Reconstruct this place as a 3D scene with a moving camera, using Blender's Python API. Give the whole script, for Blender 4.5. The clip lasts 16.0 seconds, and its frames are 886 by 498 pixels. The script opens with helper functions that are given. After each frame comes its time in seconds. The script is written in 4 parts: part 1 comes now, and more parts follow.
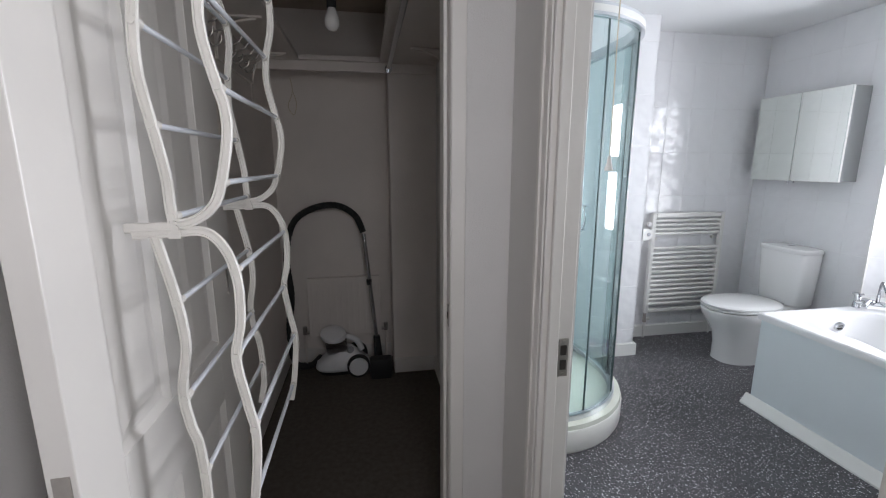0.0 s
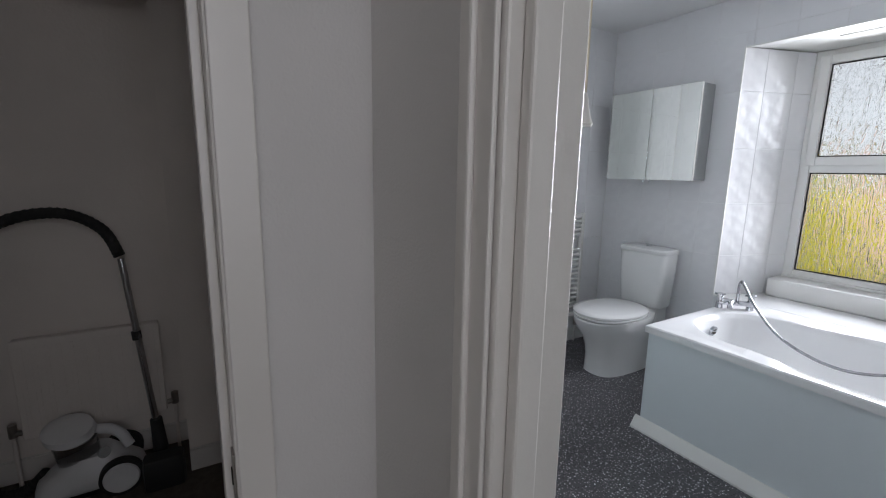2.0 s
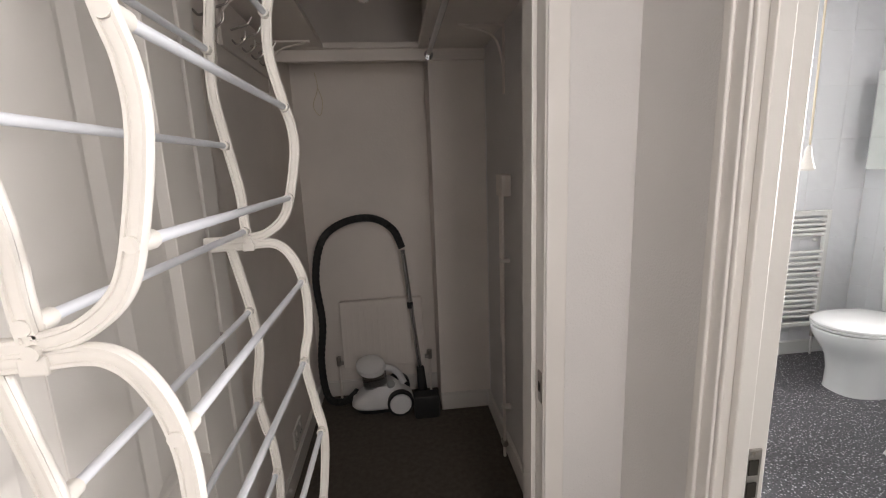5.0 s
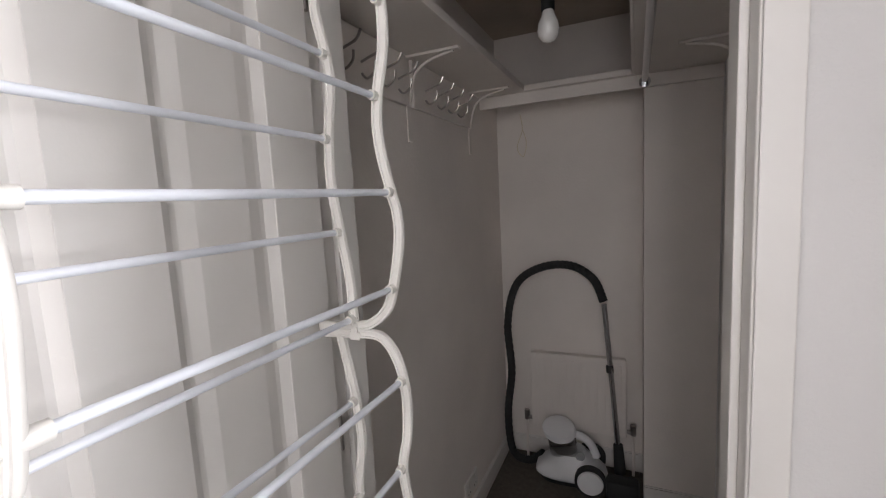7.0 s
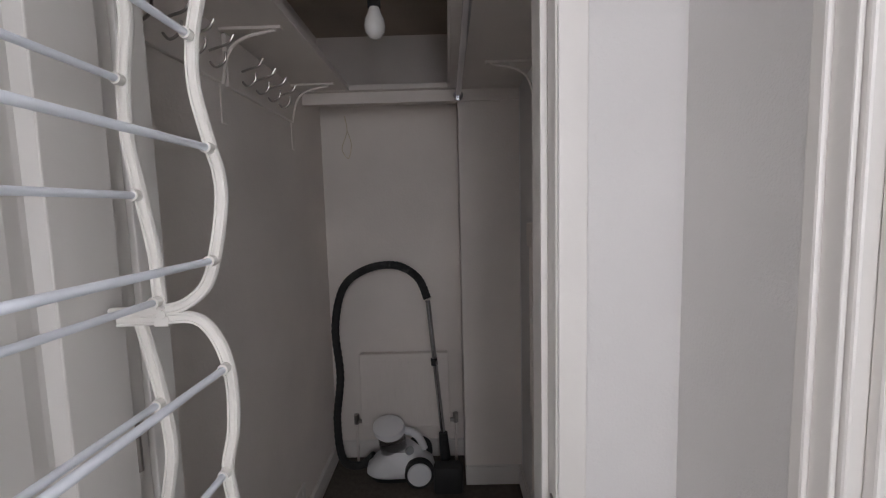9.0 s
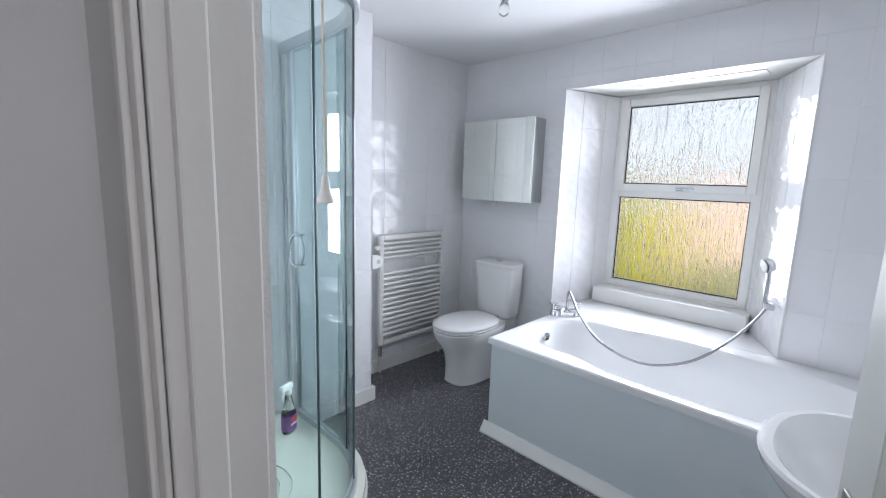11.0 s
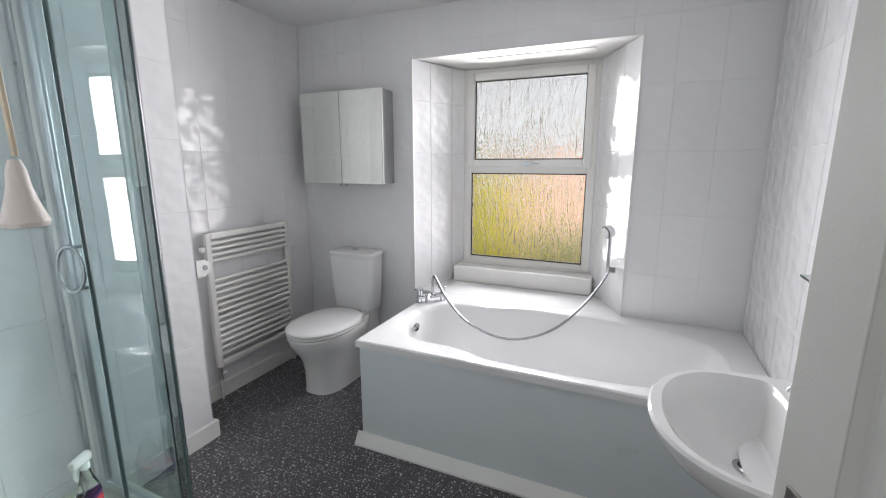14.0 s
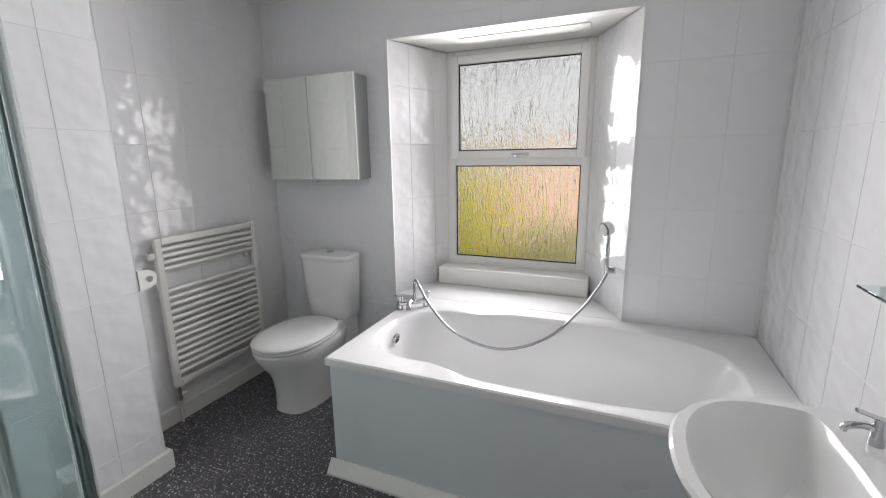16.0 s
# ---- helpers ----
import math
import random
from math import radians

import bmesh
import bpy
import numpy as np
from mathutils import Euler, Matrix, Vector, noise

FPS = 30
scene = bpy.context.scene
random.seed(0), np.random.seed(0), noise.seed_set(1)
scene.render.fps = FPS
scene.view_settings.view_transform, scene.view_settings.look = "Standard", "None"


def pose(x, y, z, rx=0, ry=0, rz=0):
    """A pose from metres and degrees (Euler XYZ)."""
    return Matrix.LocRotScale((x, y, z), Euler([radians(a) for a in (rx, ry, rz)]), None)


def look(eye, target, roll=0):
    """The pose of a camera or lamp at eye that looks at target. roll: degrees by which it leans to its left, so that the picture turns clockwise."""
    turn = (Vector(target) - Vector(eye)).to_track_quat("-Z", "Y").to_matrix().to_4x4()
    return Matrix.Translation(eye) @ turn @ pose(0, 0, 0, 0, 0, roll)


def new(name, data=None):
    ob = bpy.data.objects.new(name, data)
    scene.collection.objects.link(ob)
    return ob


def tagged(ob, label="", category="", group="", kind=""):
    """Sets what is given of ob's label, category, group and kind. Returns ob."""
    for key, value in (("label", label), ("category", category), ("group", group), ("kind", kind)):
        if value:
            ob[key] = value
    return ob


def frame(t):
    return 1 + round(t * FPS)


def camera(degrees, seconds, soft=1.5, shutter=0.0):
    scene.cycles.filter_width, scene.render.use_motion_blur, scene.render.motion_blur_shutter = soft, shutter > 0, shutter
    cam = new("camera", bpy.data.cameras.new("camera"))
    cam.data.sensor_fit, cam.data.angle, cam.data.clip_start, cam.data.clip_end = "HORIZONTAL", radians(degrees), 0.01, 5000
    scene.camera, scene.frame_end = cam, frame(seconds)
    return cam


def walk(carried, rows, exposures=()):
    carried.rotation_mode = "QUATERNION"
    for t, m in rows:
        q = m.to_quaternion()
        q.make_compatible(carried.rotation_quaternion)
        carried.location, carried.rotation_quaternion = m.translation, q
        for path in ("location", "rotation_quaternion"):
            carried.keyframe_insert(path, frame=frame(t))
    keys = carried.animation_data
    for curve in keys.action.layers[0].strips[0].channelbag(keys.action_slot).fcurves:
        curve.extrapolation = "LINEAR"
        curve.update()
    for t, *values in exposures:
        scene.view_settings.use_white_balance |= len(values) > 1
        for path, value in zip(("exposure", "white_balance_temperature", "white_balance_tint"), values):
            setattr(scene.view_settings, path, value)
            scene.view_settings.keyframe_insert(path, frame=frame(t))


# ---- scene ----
cam = camera(91.5, 16.0, soft=1.1)
PATH = [
    (0, (0.114, 0.103, 1.365), (0.455, 2.036, 0.979), -0.0),
    (0.5, (0.119, 0.23, 1.354), (0.664, 2.116, 0.97), 0.1),
    (1, (0.107, 0.436, 1.369), (0.836, 2.26, 0.989), -1.4),
    (1.5, (0.192, 0.626, 1.347), (1.048, 2.393, 0.965), -0.7),
    (2, (0.33, 0.82, 1.287), (1.337, 2.511, 0.931), 1.0),
    (2.5, (0.377, 0.892, 1.249), (1.406, 2.57, 0.894), 3.3),
    (3, (0.359, 0.888, 1.275), (1.383, 2.564, 0.899), 3.4),
    (3.5, (0.293, 0.809, 1.341), (1.173, 2.558, 0.933), 1.8),
    (4, (0.189, 0.719, 1.332), (0.756, 2.594, 0.929), -0.5),
    (4.5, (0.101, 0.612, 1.35), (0.484, 2.534, 0.948), -2.0),
    (5, (0.066, 0.537, 1.381), (0.27, 2.489, 0.997), -2.2),
    (5.2, (0.068, 0.52, 1.403), (0.142, 2.485, 1.034), -2.4),
    (7.3, (0.236, 0.766, 1.468), (-0.601, 2.568, 1.253), -2.9),
    (7.5, (0.229, 0.779, 1.462), (-0.567, 2.602, 1.253), -2.8),
    (8, (0.217, 0.791, 1.434), (-0.403, 2.682, 1.235), -2.2),
    (8.2, (0.196, 0.782, 1.415), (-0.306, 2.712, 1.233), -1.9),
    (10.3, (0.263, 0.683, 1.381), (1.203, 2.429, 1.119), 0.8),
    (10.5, (0.337, 0.694, 1.365), (1.457, 2.328, 1.093), 1.6),
    (11, (0.458, 0.672, 1.383), (1.868, 2.056, 1.073), 1.8),
    (11.5, (0.515, 0.675, 1.381), (2.126, 1.811, 1.042), 0.5),
    (12, (0.554, 0.731, 1.388), (2.288, 1.659, 1.024), 0.2),
    (12.5, (0.595, 0.798, 1.384), (2.362, 1.659, 1.012), 0.3),
    (13, (0.615, 0.847, 1.392), (2.385, 1.696, 1.009), 0.2),
    (13.5, (0.629, 0.868, 1.394), (2.411, 1.69, 1.006), 0.1),
    (14, (0.644, 0.882, 1.386), (2.435, 1.682, 0.994), -0.0),
    (14.5, (0.654, 0.909, 1.374), (2.455, 1.681, 0.977), -0.1),
    (15, (0.676, 0.924, 1.373), (2.48, 1.689, 0.971), -0.3),
    (15.5, (0.764, 0.933, 1.37), (2.568, 1.694, 0.966), -0.5),
    (16, (0.893, 0.937, 1.373), (2.695, 1.698, 0.955), -0.8),
]
# seconds, stops, kelvin, tint
EXPOSURES = [(0, 0.15, 6050, 10), (1.0, -0.1, 6000, 10), (1.5, -0.3, 5950, 10), (3.0, -0.4, 6200, 10), (3.5, -0.05, 6300, 10), (4.0, 0.5, 6500, 11), (4.5, 0.88, 6700, 12), (5.0, 0.92, 6700, 12), (7.5, 1.05, 6200, 12), (8.2, 1.05, 6200, 12),
             (10.3, 0.4, 5750, 11), (11.0, -0.03, 5800, 10), (12.0, -0.25, 6100, 10), (14.5, -0.3, 6450, 12), (16.0, -0.45, 6550, 11)]
walk(cam, [(t, look(eye, target, roll)) for t, eye, target, roll in PATH], EXPOSURES)

# ---- light ----
world = bpy.data.worlds.new("world")
scene.world = world
world.use_nodes = True
wn = world.node_tree.nodes
sky = wn.new("ShaderNodeTexSky")
sky.sky_type = "NISHITA"
sky.sun_disc = False
sky.sun_elevation = radians(40)
sky.sun_rotation = radians(248)
grey = wn.new("ShaderNodeHueSaturation")
grey.inputs["Saturation"].default_value = 0.05
grey.inputs["Value"].default_value = 1.7
world.node_tree.links.new(sky.outputs[0], grey.inputs["Color"])
world.node_tree.links.new(grey.outputs[0], wn["Background"].inputs[0])
wn["Background"].inputs[1].default_value = 0.10

sun = bpy.data.lights.new("sun", "SUN")
sun.energy, sun.angle, sun.color = 4.4, radians(15), (1, 0.97, 0.93)
sun_ob = new("sun", sun)
sun_ob.matrix_world = look((-4, -2, 9), (6, 2, 0))


def area(name, m, w, h, watts, color, spread=180):
    d = bpy.data.lights.new(name, "AREA")
    d.shape, d.size, d.size_y, d.energy, d.color = "RECTANGLE", w, h, watts, color
    o = new(name, d)
    d.spread = radians(spread)
    o.matrix_world = m
    return o


# daylight in the bathroom window's opening, and two added fill lamps in the hall
area("window_daylight_upper", look((3.52, 1.58, 1.67), (2.0, 1.565, 1.61)), 0.72, 0.46, 18, (1.0, 0.985, 1.0), 130)
area("window_daylight_lower", look((3.52, 1.58, 1.02), (2.0, 1.565, 1.02)), 0.76, 0.54, 17, (1.0, 0.985, 1.0), 130)
# unseen fills at the hall's far end and side; no opening is built there
area("hall_daylight", look((0.05, -1.06, 1.70), (-0.05, 1.3, 1.3)), 0.6, 1.2, 3.6, (1.0, 0.965, 0.965))
area("hall_side_daylight", look((0.535, -0.15, 1.55), (-0.5, 1.3, 1.42)), 0.6, 1.2, 10.0, (1.0, 0.965, 0.965))


# ---- materials ----
def mat(name, color, rough=0.5, metal=0.0, var=0.06, scale=6.0, bump=0.0, bscale=60.0, obvar=0.0, coat=0.0):
    m = bpy.data.materials.new(name)
    m.use_nodes = True
    nt = m.node_tree
    n, l = nt.nodes, nt.links
    b = n["Principled BSDF"]
    b.inputs["Roughness"].default_value = rough
    b.inputs["Metallic"].default_value = metal
    b.inputs["Coat Weight"].default_value = coat
    tc = n.new("ShaderNodeTexCoord")
    no = n.new("ShaderNodeTexNoise")
    no.inputs["Scale"].default_value, no.inputs["Detail"].default_value = scale, 6
    l.new(tc.outputs["Object"], no.inputs["Vector"])
    ramp = n.new("ShaderNodeMapRange")
    ramp.inputs[1].default_value, ramp.inputs[2].default_value = 0.3, 0.7
    ramp.inputs[3].default_value, ramp.inputs[4].default_value = 1 - var, 1 + var
    l.new(no.outputs[0], ramp.inputs[0])
    mul = n.new("ShaderNodeVectorMath")
    mul.operation = "SCALE"
    mul.inputs[0].default_value = color
    fac = ramp.outputs[0]
    if obvar:
        oi = n.new("ShaderNodeObjectInfo")
        r2 = n.new("ShaderNodeMapRange")
        r2.inputs[3].default_value, r2.inputs[4].default_value = 1 - obvar, 1 + obvar
        l.new(oi.outputs["Random"], r2.inputs[0])
        mm = n.new("ShaderNodeMath")
        mm.operation = "MULTIPLY"
        l.new(fac, mm.inputs[0]), l.new(r2.outputs[0], mm.inputs[1])
        fac = mm.outputs[0]
    l.new(fac, mul.inputs["Scale"])
    l.new(mul.outputs[0], b.inputs["Base Color"])
    r3 = n.new("ShaderNodeMapRange")
    r3.inputs[3].default_value, r3.inputs[4].default_value = max(0.02, rough * 0.8), min(1, rough * 1.2)
    l.new(no.outputs[0], r3.inputs[0])
    l.new(r3.outputs[0], b.inputs["Roughness"])
    if bump:
        n2 = n.new("ShaderNodeTexNoise")
        n2.inputs["Scale"].default_value, n2.inputs["Detail"].default_value = bscale, (4 if bscale > 16 else 0.6)
        l.new(tc.outputs["Object"], n2.inputs["Vector"])
        bp = n.new("ShaderNodeBump")
        bp.inputs["Strength"].default_value, bp.inputs["Distance"].default_value = bump, 0.006 if bscale < 16 else 0.004
        l.new(n2.outputs[0], bp.inputs["Height"])
        l.new(bp.outputs[0], b.inputs["Normal"])
    return m


def glass_mat(name, color, rough, ior=1.45):
    m = bpy.data.materials.new(name)
    m.use_nodes = True
    b = m.node_tree.nodes["Principled BSDF"]
    b.inputs["Base Color"].default_value = (*color, 1)
    b.inputs["Roughness"].default_value = rough
    b.inputs["Transmission Weight"].default_value = 1
    b.inputs["IOR"].default_value = ior
    return m


M_HALL = mat("painted_woodchip", (0.66, 0.64, 0.62), 0.75, var=0.04, scale=3, bump=0.25, bscale=220)
M_CLOSET = mat("old_cream_plaster", (0.80, 0.745, 0.69), 0.8, var=0.06, scale=2.5, bump=0.3, bscale=90)
# brown tone with mild noise, darker than the closet walls
M_BROWNCEIL = mat("brown_ceiling", (0.46, 0.40, 0.33), 0.85, var=0.15, scale=3, bump=0.3, bscale=70)
M_CEIL = mat("white_ceiling_paint", (0.80, 0.80, 0.80), 0.8, var=0.02, scale=2, bump=0.1, bscale=120)
M_GLOSS = mat("cream_gloss_paint", (0.71, 0.68, 0.64), 0.35, var=0.04, scale=4, bump=0.12, bscale=45)
M_WGLOSS = mat("white_gloss_paint", (0.78, 0.78, 0.75), 0.35, var=0.03, scale=4, bump=0.10, bscale=50)
M_GRAIN = mat("white_grained_door_skin", (0.66, 0.66, 0.62), 0.45, var=0.03, scale=5, bump=0.07, bscale=190)
M_TILE = mat("white_wavy_glazed_tile", (0.80, 0.80, 0.81), 0.05, var=0.012, scale=2, bump=0.8, bscale=14, obvar=0.012)
M_GROUT = mat("grey_white_grout", (0.80, 0.79, 0.78), 0.85, var=0.08, scale=12)
M_CERAMIC = mat("white_glazed_ceramic", (0.80, 0.80, 0.79), 0.08, var=0.01, scale=2)
M_ACRYLIC = mat("white_bath_acrylic", (0.81, 0.81, 0.81), 0.14, var=0.01, scale=2)
M_PANEL = mat("pale_blue_white_bath_panel", (0.70, 0.75, 0.77), 0.30, var=0.02, scale=2, bump=0.03, bscale=20)
M_TRAY = mat("cream_shower_tray", (0.74, 0.76, 0.66), 0.25, var=0.03, scale=6, bump=0.1, bscale=30)
M_TRAYW = mat("white_tray_side", (0.76, 0.75, 0.70), 0.3, var=0.03, scale=5)
M_CHROME = mat("chrome", (0.55, 0.56, 0.58), 0.10, metal=1, var=0.05, scale=15)
M_RIBBED = mat("ribbed_steel_hose", (0.34, 0.34, 0.36), 0.25, metal=1, var=0.1, scale=40)
M_BRUSH = mat("satin_nickel", (0.42, 0.39, 0.36), 0.32, metal=1, var=0.12, scale=30)
M_ALU = mat("silver_aluminium", (0.62, 0.64, 0.66), 0.30, metal=1, var=0.04, scale=10)
M_UPVC = mat("white_upvc", (0.83, 0.82, 0.79), 0.30, var=0.02, scale=4)
M_BLACK = mat("black_rubber", (0.018, 0.018, 0.018), 0.6, var=0.2, scale=20, bump=0.2, bscale=90)
M_DARK = mat("dark_void", (0.03, 0.026, 0.02), 0.9, var=0.2, scale=10)
M_GREY = mat("grey_cabinet_side", (0.30, 0.31, 0.31), 0.35, var=0.04, scale=5)
M_RADW = mat("white_radiator_enamel", (0.78, 0.77, 0.74), 0.25, var=0.02, scale=4)
M_PLASTIC = mat("ivory_plastic", (0.74, 0.71, 0.66), 0.45, var=0.05, scale=12, bump=0.15, bscale=160)
M_ROD = mat("white_coated_rod", (0.72, 0.74, 0.78), 0.35, var=0.04, scale=20)
M_CARPET = mat("brown_grey_carpet", (0.10, 0.085, 0.068), 0.95, var=0.25, scale=40, bump=0.9, bscale=350)
M_VAC = mat("white_vacuum_plastic", (0.78, 0.78, 0.78), 0.35, var=0.05, scale=8)
M_PURPLE = mat("purple_printed_label", (0.16, 0.05, 0.22), 0.4, var=0.35, scale=60)
M_RED = mat("red_printed_label", (0.55, 0.04, 0.05), 0.4, var=0.2, scale=60)
M_TAN = mat("aged_cord", (0.68, 0.60, 0.46), 0.8, var=0.15, scale=30)
M_MIRROR = mat("mirror_silver", (0.80, 0.83, 0.79), 0.02, metal=1, var=0.01, scale=2)
M_WOODEDGE = mat("pale_bare_wood_edge", (0.50, 0.40, 0.27), 0.7, var=0.15, scale=18, bump=0.3, bscale=80)
M_GLASS = glass_mat("clear_green_glass", (0.69, 0.79, 0.79), 0.0)
M_CLEARPL = glass_mat("clear_plastic", (0.92, 0.95, 0.93), 0.08)
M_SMOKE = glass_mat("smoked_plastic", (0.45, 0.45, 0.45), 0.08)

next(n for n in M_TILE.node_tree.nodes if n.type == "BUMP").inputs["Distance"].default_value = 0.0090
M_TILE.node_tree.nodes["Principled BSDF"].inputs["Specular IOR Level"].default_value = 0.30

# speckled safety vinyl
M_VINYL = mat("speckled_dark_grey_vinyl", (0.078, 0.077, 0.083), 0.40, var=0.18, scale=5, bump=0.15, bscale=300)
_n, _l = M_VINYL.node_tree.nodes, M_VINYL.node_tree.links
_b = _n["Principled BSDF"]
_base = _b.inputs["Base Color"].links[0].from_socket
_tc = _n.new("ShaderNodeTexCoord")
for _sc, _col, _th in ((46, (0.80, 0.80, 0.82, 1), 0.15), (64, (0.60, 0.58, 0.60, 1), 0.15), (90, (0.42, 0.36, 0.40, 1), 0.17), (70, (0.02, 0.02, 0.022, 1), 0.22)):
    _v = _n.new("ShaderNodeTexVoronoi")
    _v.voronoi_dimensions = "2D"
    _v.inputs["Scale"].default_value = _sc
    _l.new(_tc.outputs["Object"], _v.inputs["Vector"])
    _sep = _n.new("ShaderNodeSeparateColor")
    _l.new(_v.outputs["Color"], _sep.inputs[0])
    _a = _n.new("ShaderNodeMath")
    _a.operation, _a.inputs[1].default_value = "LESS_THAN", 0.40
    _l.new(_sep.outputs[0], _a.inputs[0])
    _c = _n.new("ShaderNodeMath")
    _c.operation, _c.inputs[1].default_value = "LESS_THAN", _th
    _l.new(_v.outputs["Distance"], _c.inputs[0])
    _d = _n.new("ShaderNodeMath")
    _d.operation = "MULTIPLY"
    _l.new(_a.outputs[0], _d.inputs[0]), _l.new(_c.outputs[0], _d.inputs[1])
    _m = _n.new("ShaderNodeMix")
    _m.data_type = "RGBA"
    _l.new(_d.outputs[0], _m.inputs[0]), _l.new(_base, _m.inputs[6])
    _m.inputs[7].default_value = _col
    _base = _m.outputs[2]
_l.new(_base, _b.inputs["Base Color"])

# patterned obscure glass: long drip-like waves
M_OBSCURE = glass_mat("drip_patterned_glass", (0.97, 0.98, 0.98), 0.03, 1.45)
_n, _l = M_OBSCURE.node_tree.nodes, M_OBSCURE.node_tree.links
_tc = _n.new("ShaderNodeTexCoord")
_map = _n.new("ShaderNodeMapping")
_map.inputs["Scale"].default_value = (1, 1, 0.22)
_l.new(_tc.outputs["Object"], _map.inputs["Vector"])
_no = _n.new("ShaderNodeTexNoise")
_no.inputs["Scale"].default_value, _no.inputs["Detail"].default_value, _no.inputs["Distortion"].default_value = 36, 2.0, 2.2
_l.new(_map.outputs[0], _no.inputs["Vector"])
_bp = _n.new("ShaderNodeBump")
_bp.inputs["Strength"].default_value, _bp.inputs["Distance"].default_value = 0.95, 0.0085
_l.new(_no.outputs["Fac"], _bp.inputs["Height"])
_l.new(_bp.outputs[0], _n["Principled BSDF"].inputs["Normal"])


# ---- helpers of this scene ----
def finish(bm, name, material, smooth=False):
    bmesh.ops.recalc_face_normals(bm, faces=bm.faces)
    me = bpy.data.meshes.new(name)
    bm.to_mesh(me)
    bm.free()
    if smooth:
        for p in me.polygons:
            p.use_smooth = True
        me.set_sharp_from_angle(angle=radians(38))
    me.materials.append(material)
    return me


def part(name, bm, material, parent=None, label="", smooth=False):
    o = new(name, finish(bm, name, material, smooth))
    if parent is not None:
        o.parent = parent
    if label:
        o["label"] = label
    return o


def thing(name, label, category, at=(0, 0, 0), rz=0, group="", kind=""):
    o = new(name)
    o.empty_display_size = 0.05
    o.matrix_basis = pose(*at, 0, 0, rz)
    return tagged(o, label, category, group, kind)


def box(x0, x1, y0, y1, z0, z1, bevel=0.0, seg=2, bm=None):
    own = bm is None
    if own:
        bm = bmesh.new()
    m = Matrix.LocRotScale(((x0 + x1) / 2, (y0 + y1) / 2, (z0 + z1) / 2), None, (abs(x1 - x0), abs(y1 - y0), abs(z1 - z0)))
    r = bmesh.ops.create_cube(bm, size=1, matrix=m)
    if bevel and own:
        bmesh.ops.bevel(bm, geom=bm.edges[:], offset=bevel, segments=seg, affect="EDGES", profile=0.5)
    return bm


def structure(name, bm, material, label="", category=""):
    o = part(name, bm, material)
    return tagged(o, label, category, "", "structure")


def cyl(p, q, r, seg=16, r2=None, bm=None):
    if bm is None:
        bm = bmesh.new()
    p, q = Vector(p), Vector(q)
    d = q - p
    m = Matrix.Translation((p + q) / 2) @ d.to_track_quat("Z", "Y").to_matrix().to_4x4()
    bmesh.ops.create_cone(bm, cap_ends=True, segments=seg, radius1=r, radius2=r if r2 is None else r2, depth=d.length, matrix=m)
    return bm


def spline(pts, n=8, closed=False):
    """Catmull-Rom through the points."""
    P = [Vector(p) for p in pts]
    out, k = [], len(P)
    for i in range(k if closed else k - 1):
        g = (lambda j: P[j % k]) if closed else (lambda j: P[min(max(j, 0), k - 1)])
        a, b, c, d = g(i - 1), g(i), g(i + 1), g(i + 2)
        for s in range(n):
            t = s / n
            out.append(0.5 * ((2 * b) + (c - a) * t + (2 * a - 5 * b + 4 * c - d) * t * t + (3 * b - a - 3 * c + d) * t ** 3))
    if not closed:
        out.append(P[-1])
    return out


def tube(pts, r, seg=10, closed=False, flat=1.0, bm=None, ribs=0.0):
    """A swept tube; flat squeezes it along its second axis."""
    if bm is None:
        bm = bmesh.new()
    P = [Vector(p) for p in pts]
    k = len(P)
    rings = []
    up = Vector((0, 1, 0))
    for i in range(k):
        t = (P[(i + 1) % k] - P[i - 1]) if closed else (P[min(i + 1, k - 1)] - P[max(i - 1, 0)])
        t.normalize()
        if abs(t.dot(up)) > 0.95:
            up = Vector((1, 0, 0))
        s = t.cross(up).normalized()
        u = s.cross(t).normalized()
        up = u
        rr = r * (1 + (ribs if i % 2 else -ribs))
        rings.append([bm.verts.new(P[i] + s * rr * math.cos(2 * math.pi * j / seg) + u * rr * flat * math.sin(2 * math.pi * j / seg)) for j in range(seg)])
    for i in range(k if closed else k - 1):
        a, b = rings[i], rings[(i + 1) % k]
        for j in range(seg):
            bm.faces.new((a[j], a[(j + 1) % seg], b[(j + 1) % seg], b[j]))
    if not closed:
        bm.faces.new(rings[0])
        bm.faces.new(rings[-1])
    return bm


def loft(rings, cap0=True, cap1=True, bm=None):
    """Joins rings of points of equal count."""
    if bm is None:
        bm = bmesh.new()
    vs = [[bm.verts.new(p) for p in ring] for ring in rings]
    k = len(vs[0])
    for a, b in zip(vs, vs[1:]):
        for j in range(k):
            bm.faces.new((a[j], a[(j + 1) % k], b[(j + 1) % k], b[j]))
    if cap0:
        bm.faces.new(vs[0])
    if cap1:
        bm.faces.new(vs[-1])
    return bm


def oval(cx, cy, z, ax, ay, n=2.0, count=48, squash=0.0):
    """A superellipse; squash makes the -x end fuller or thinner."""
    out = []
    for i in range(count):
        a = 2 * math.pi * i / count
        c, s = math.cos(a), math.sin(a)
        x = math.copysign(abs(c) ** (2 / n), c)
        y = math.copysign(abs(s) ** (2 / n), s)
        out.append(Vector((cx + ax * x, cy + ay * y * (1 + squash * x), z)))
    return out


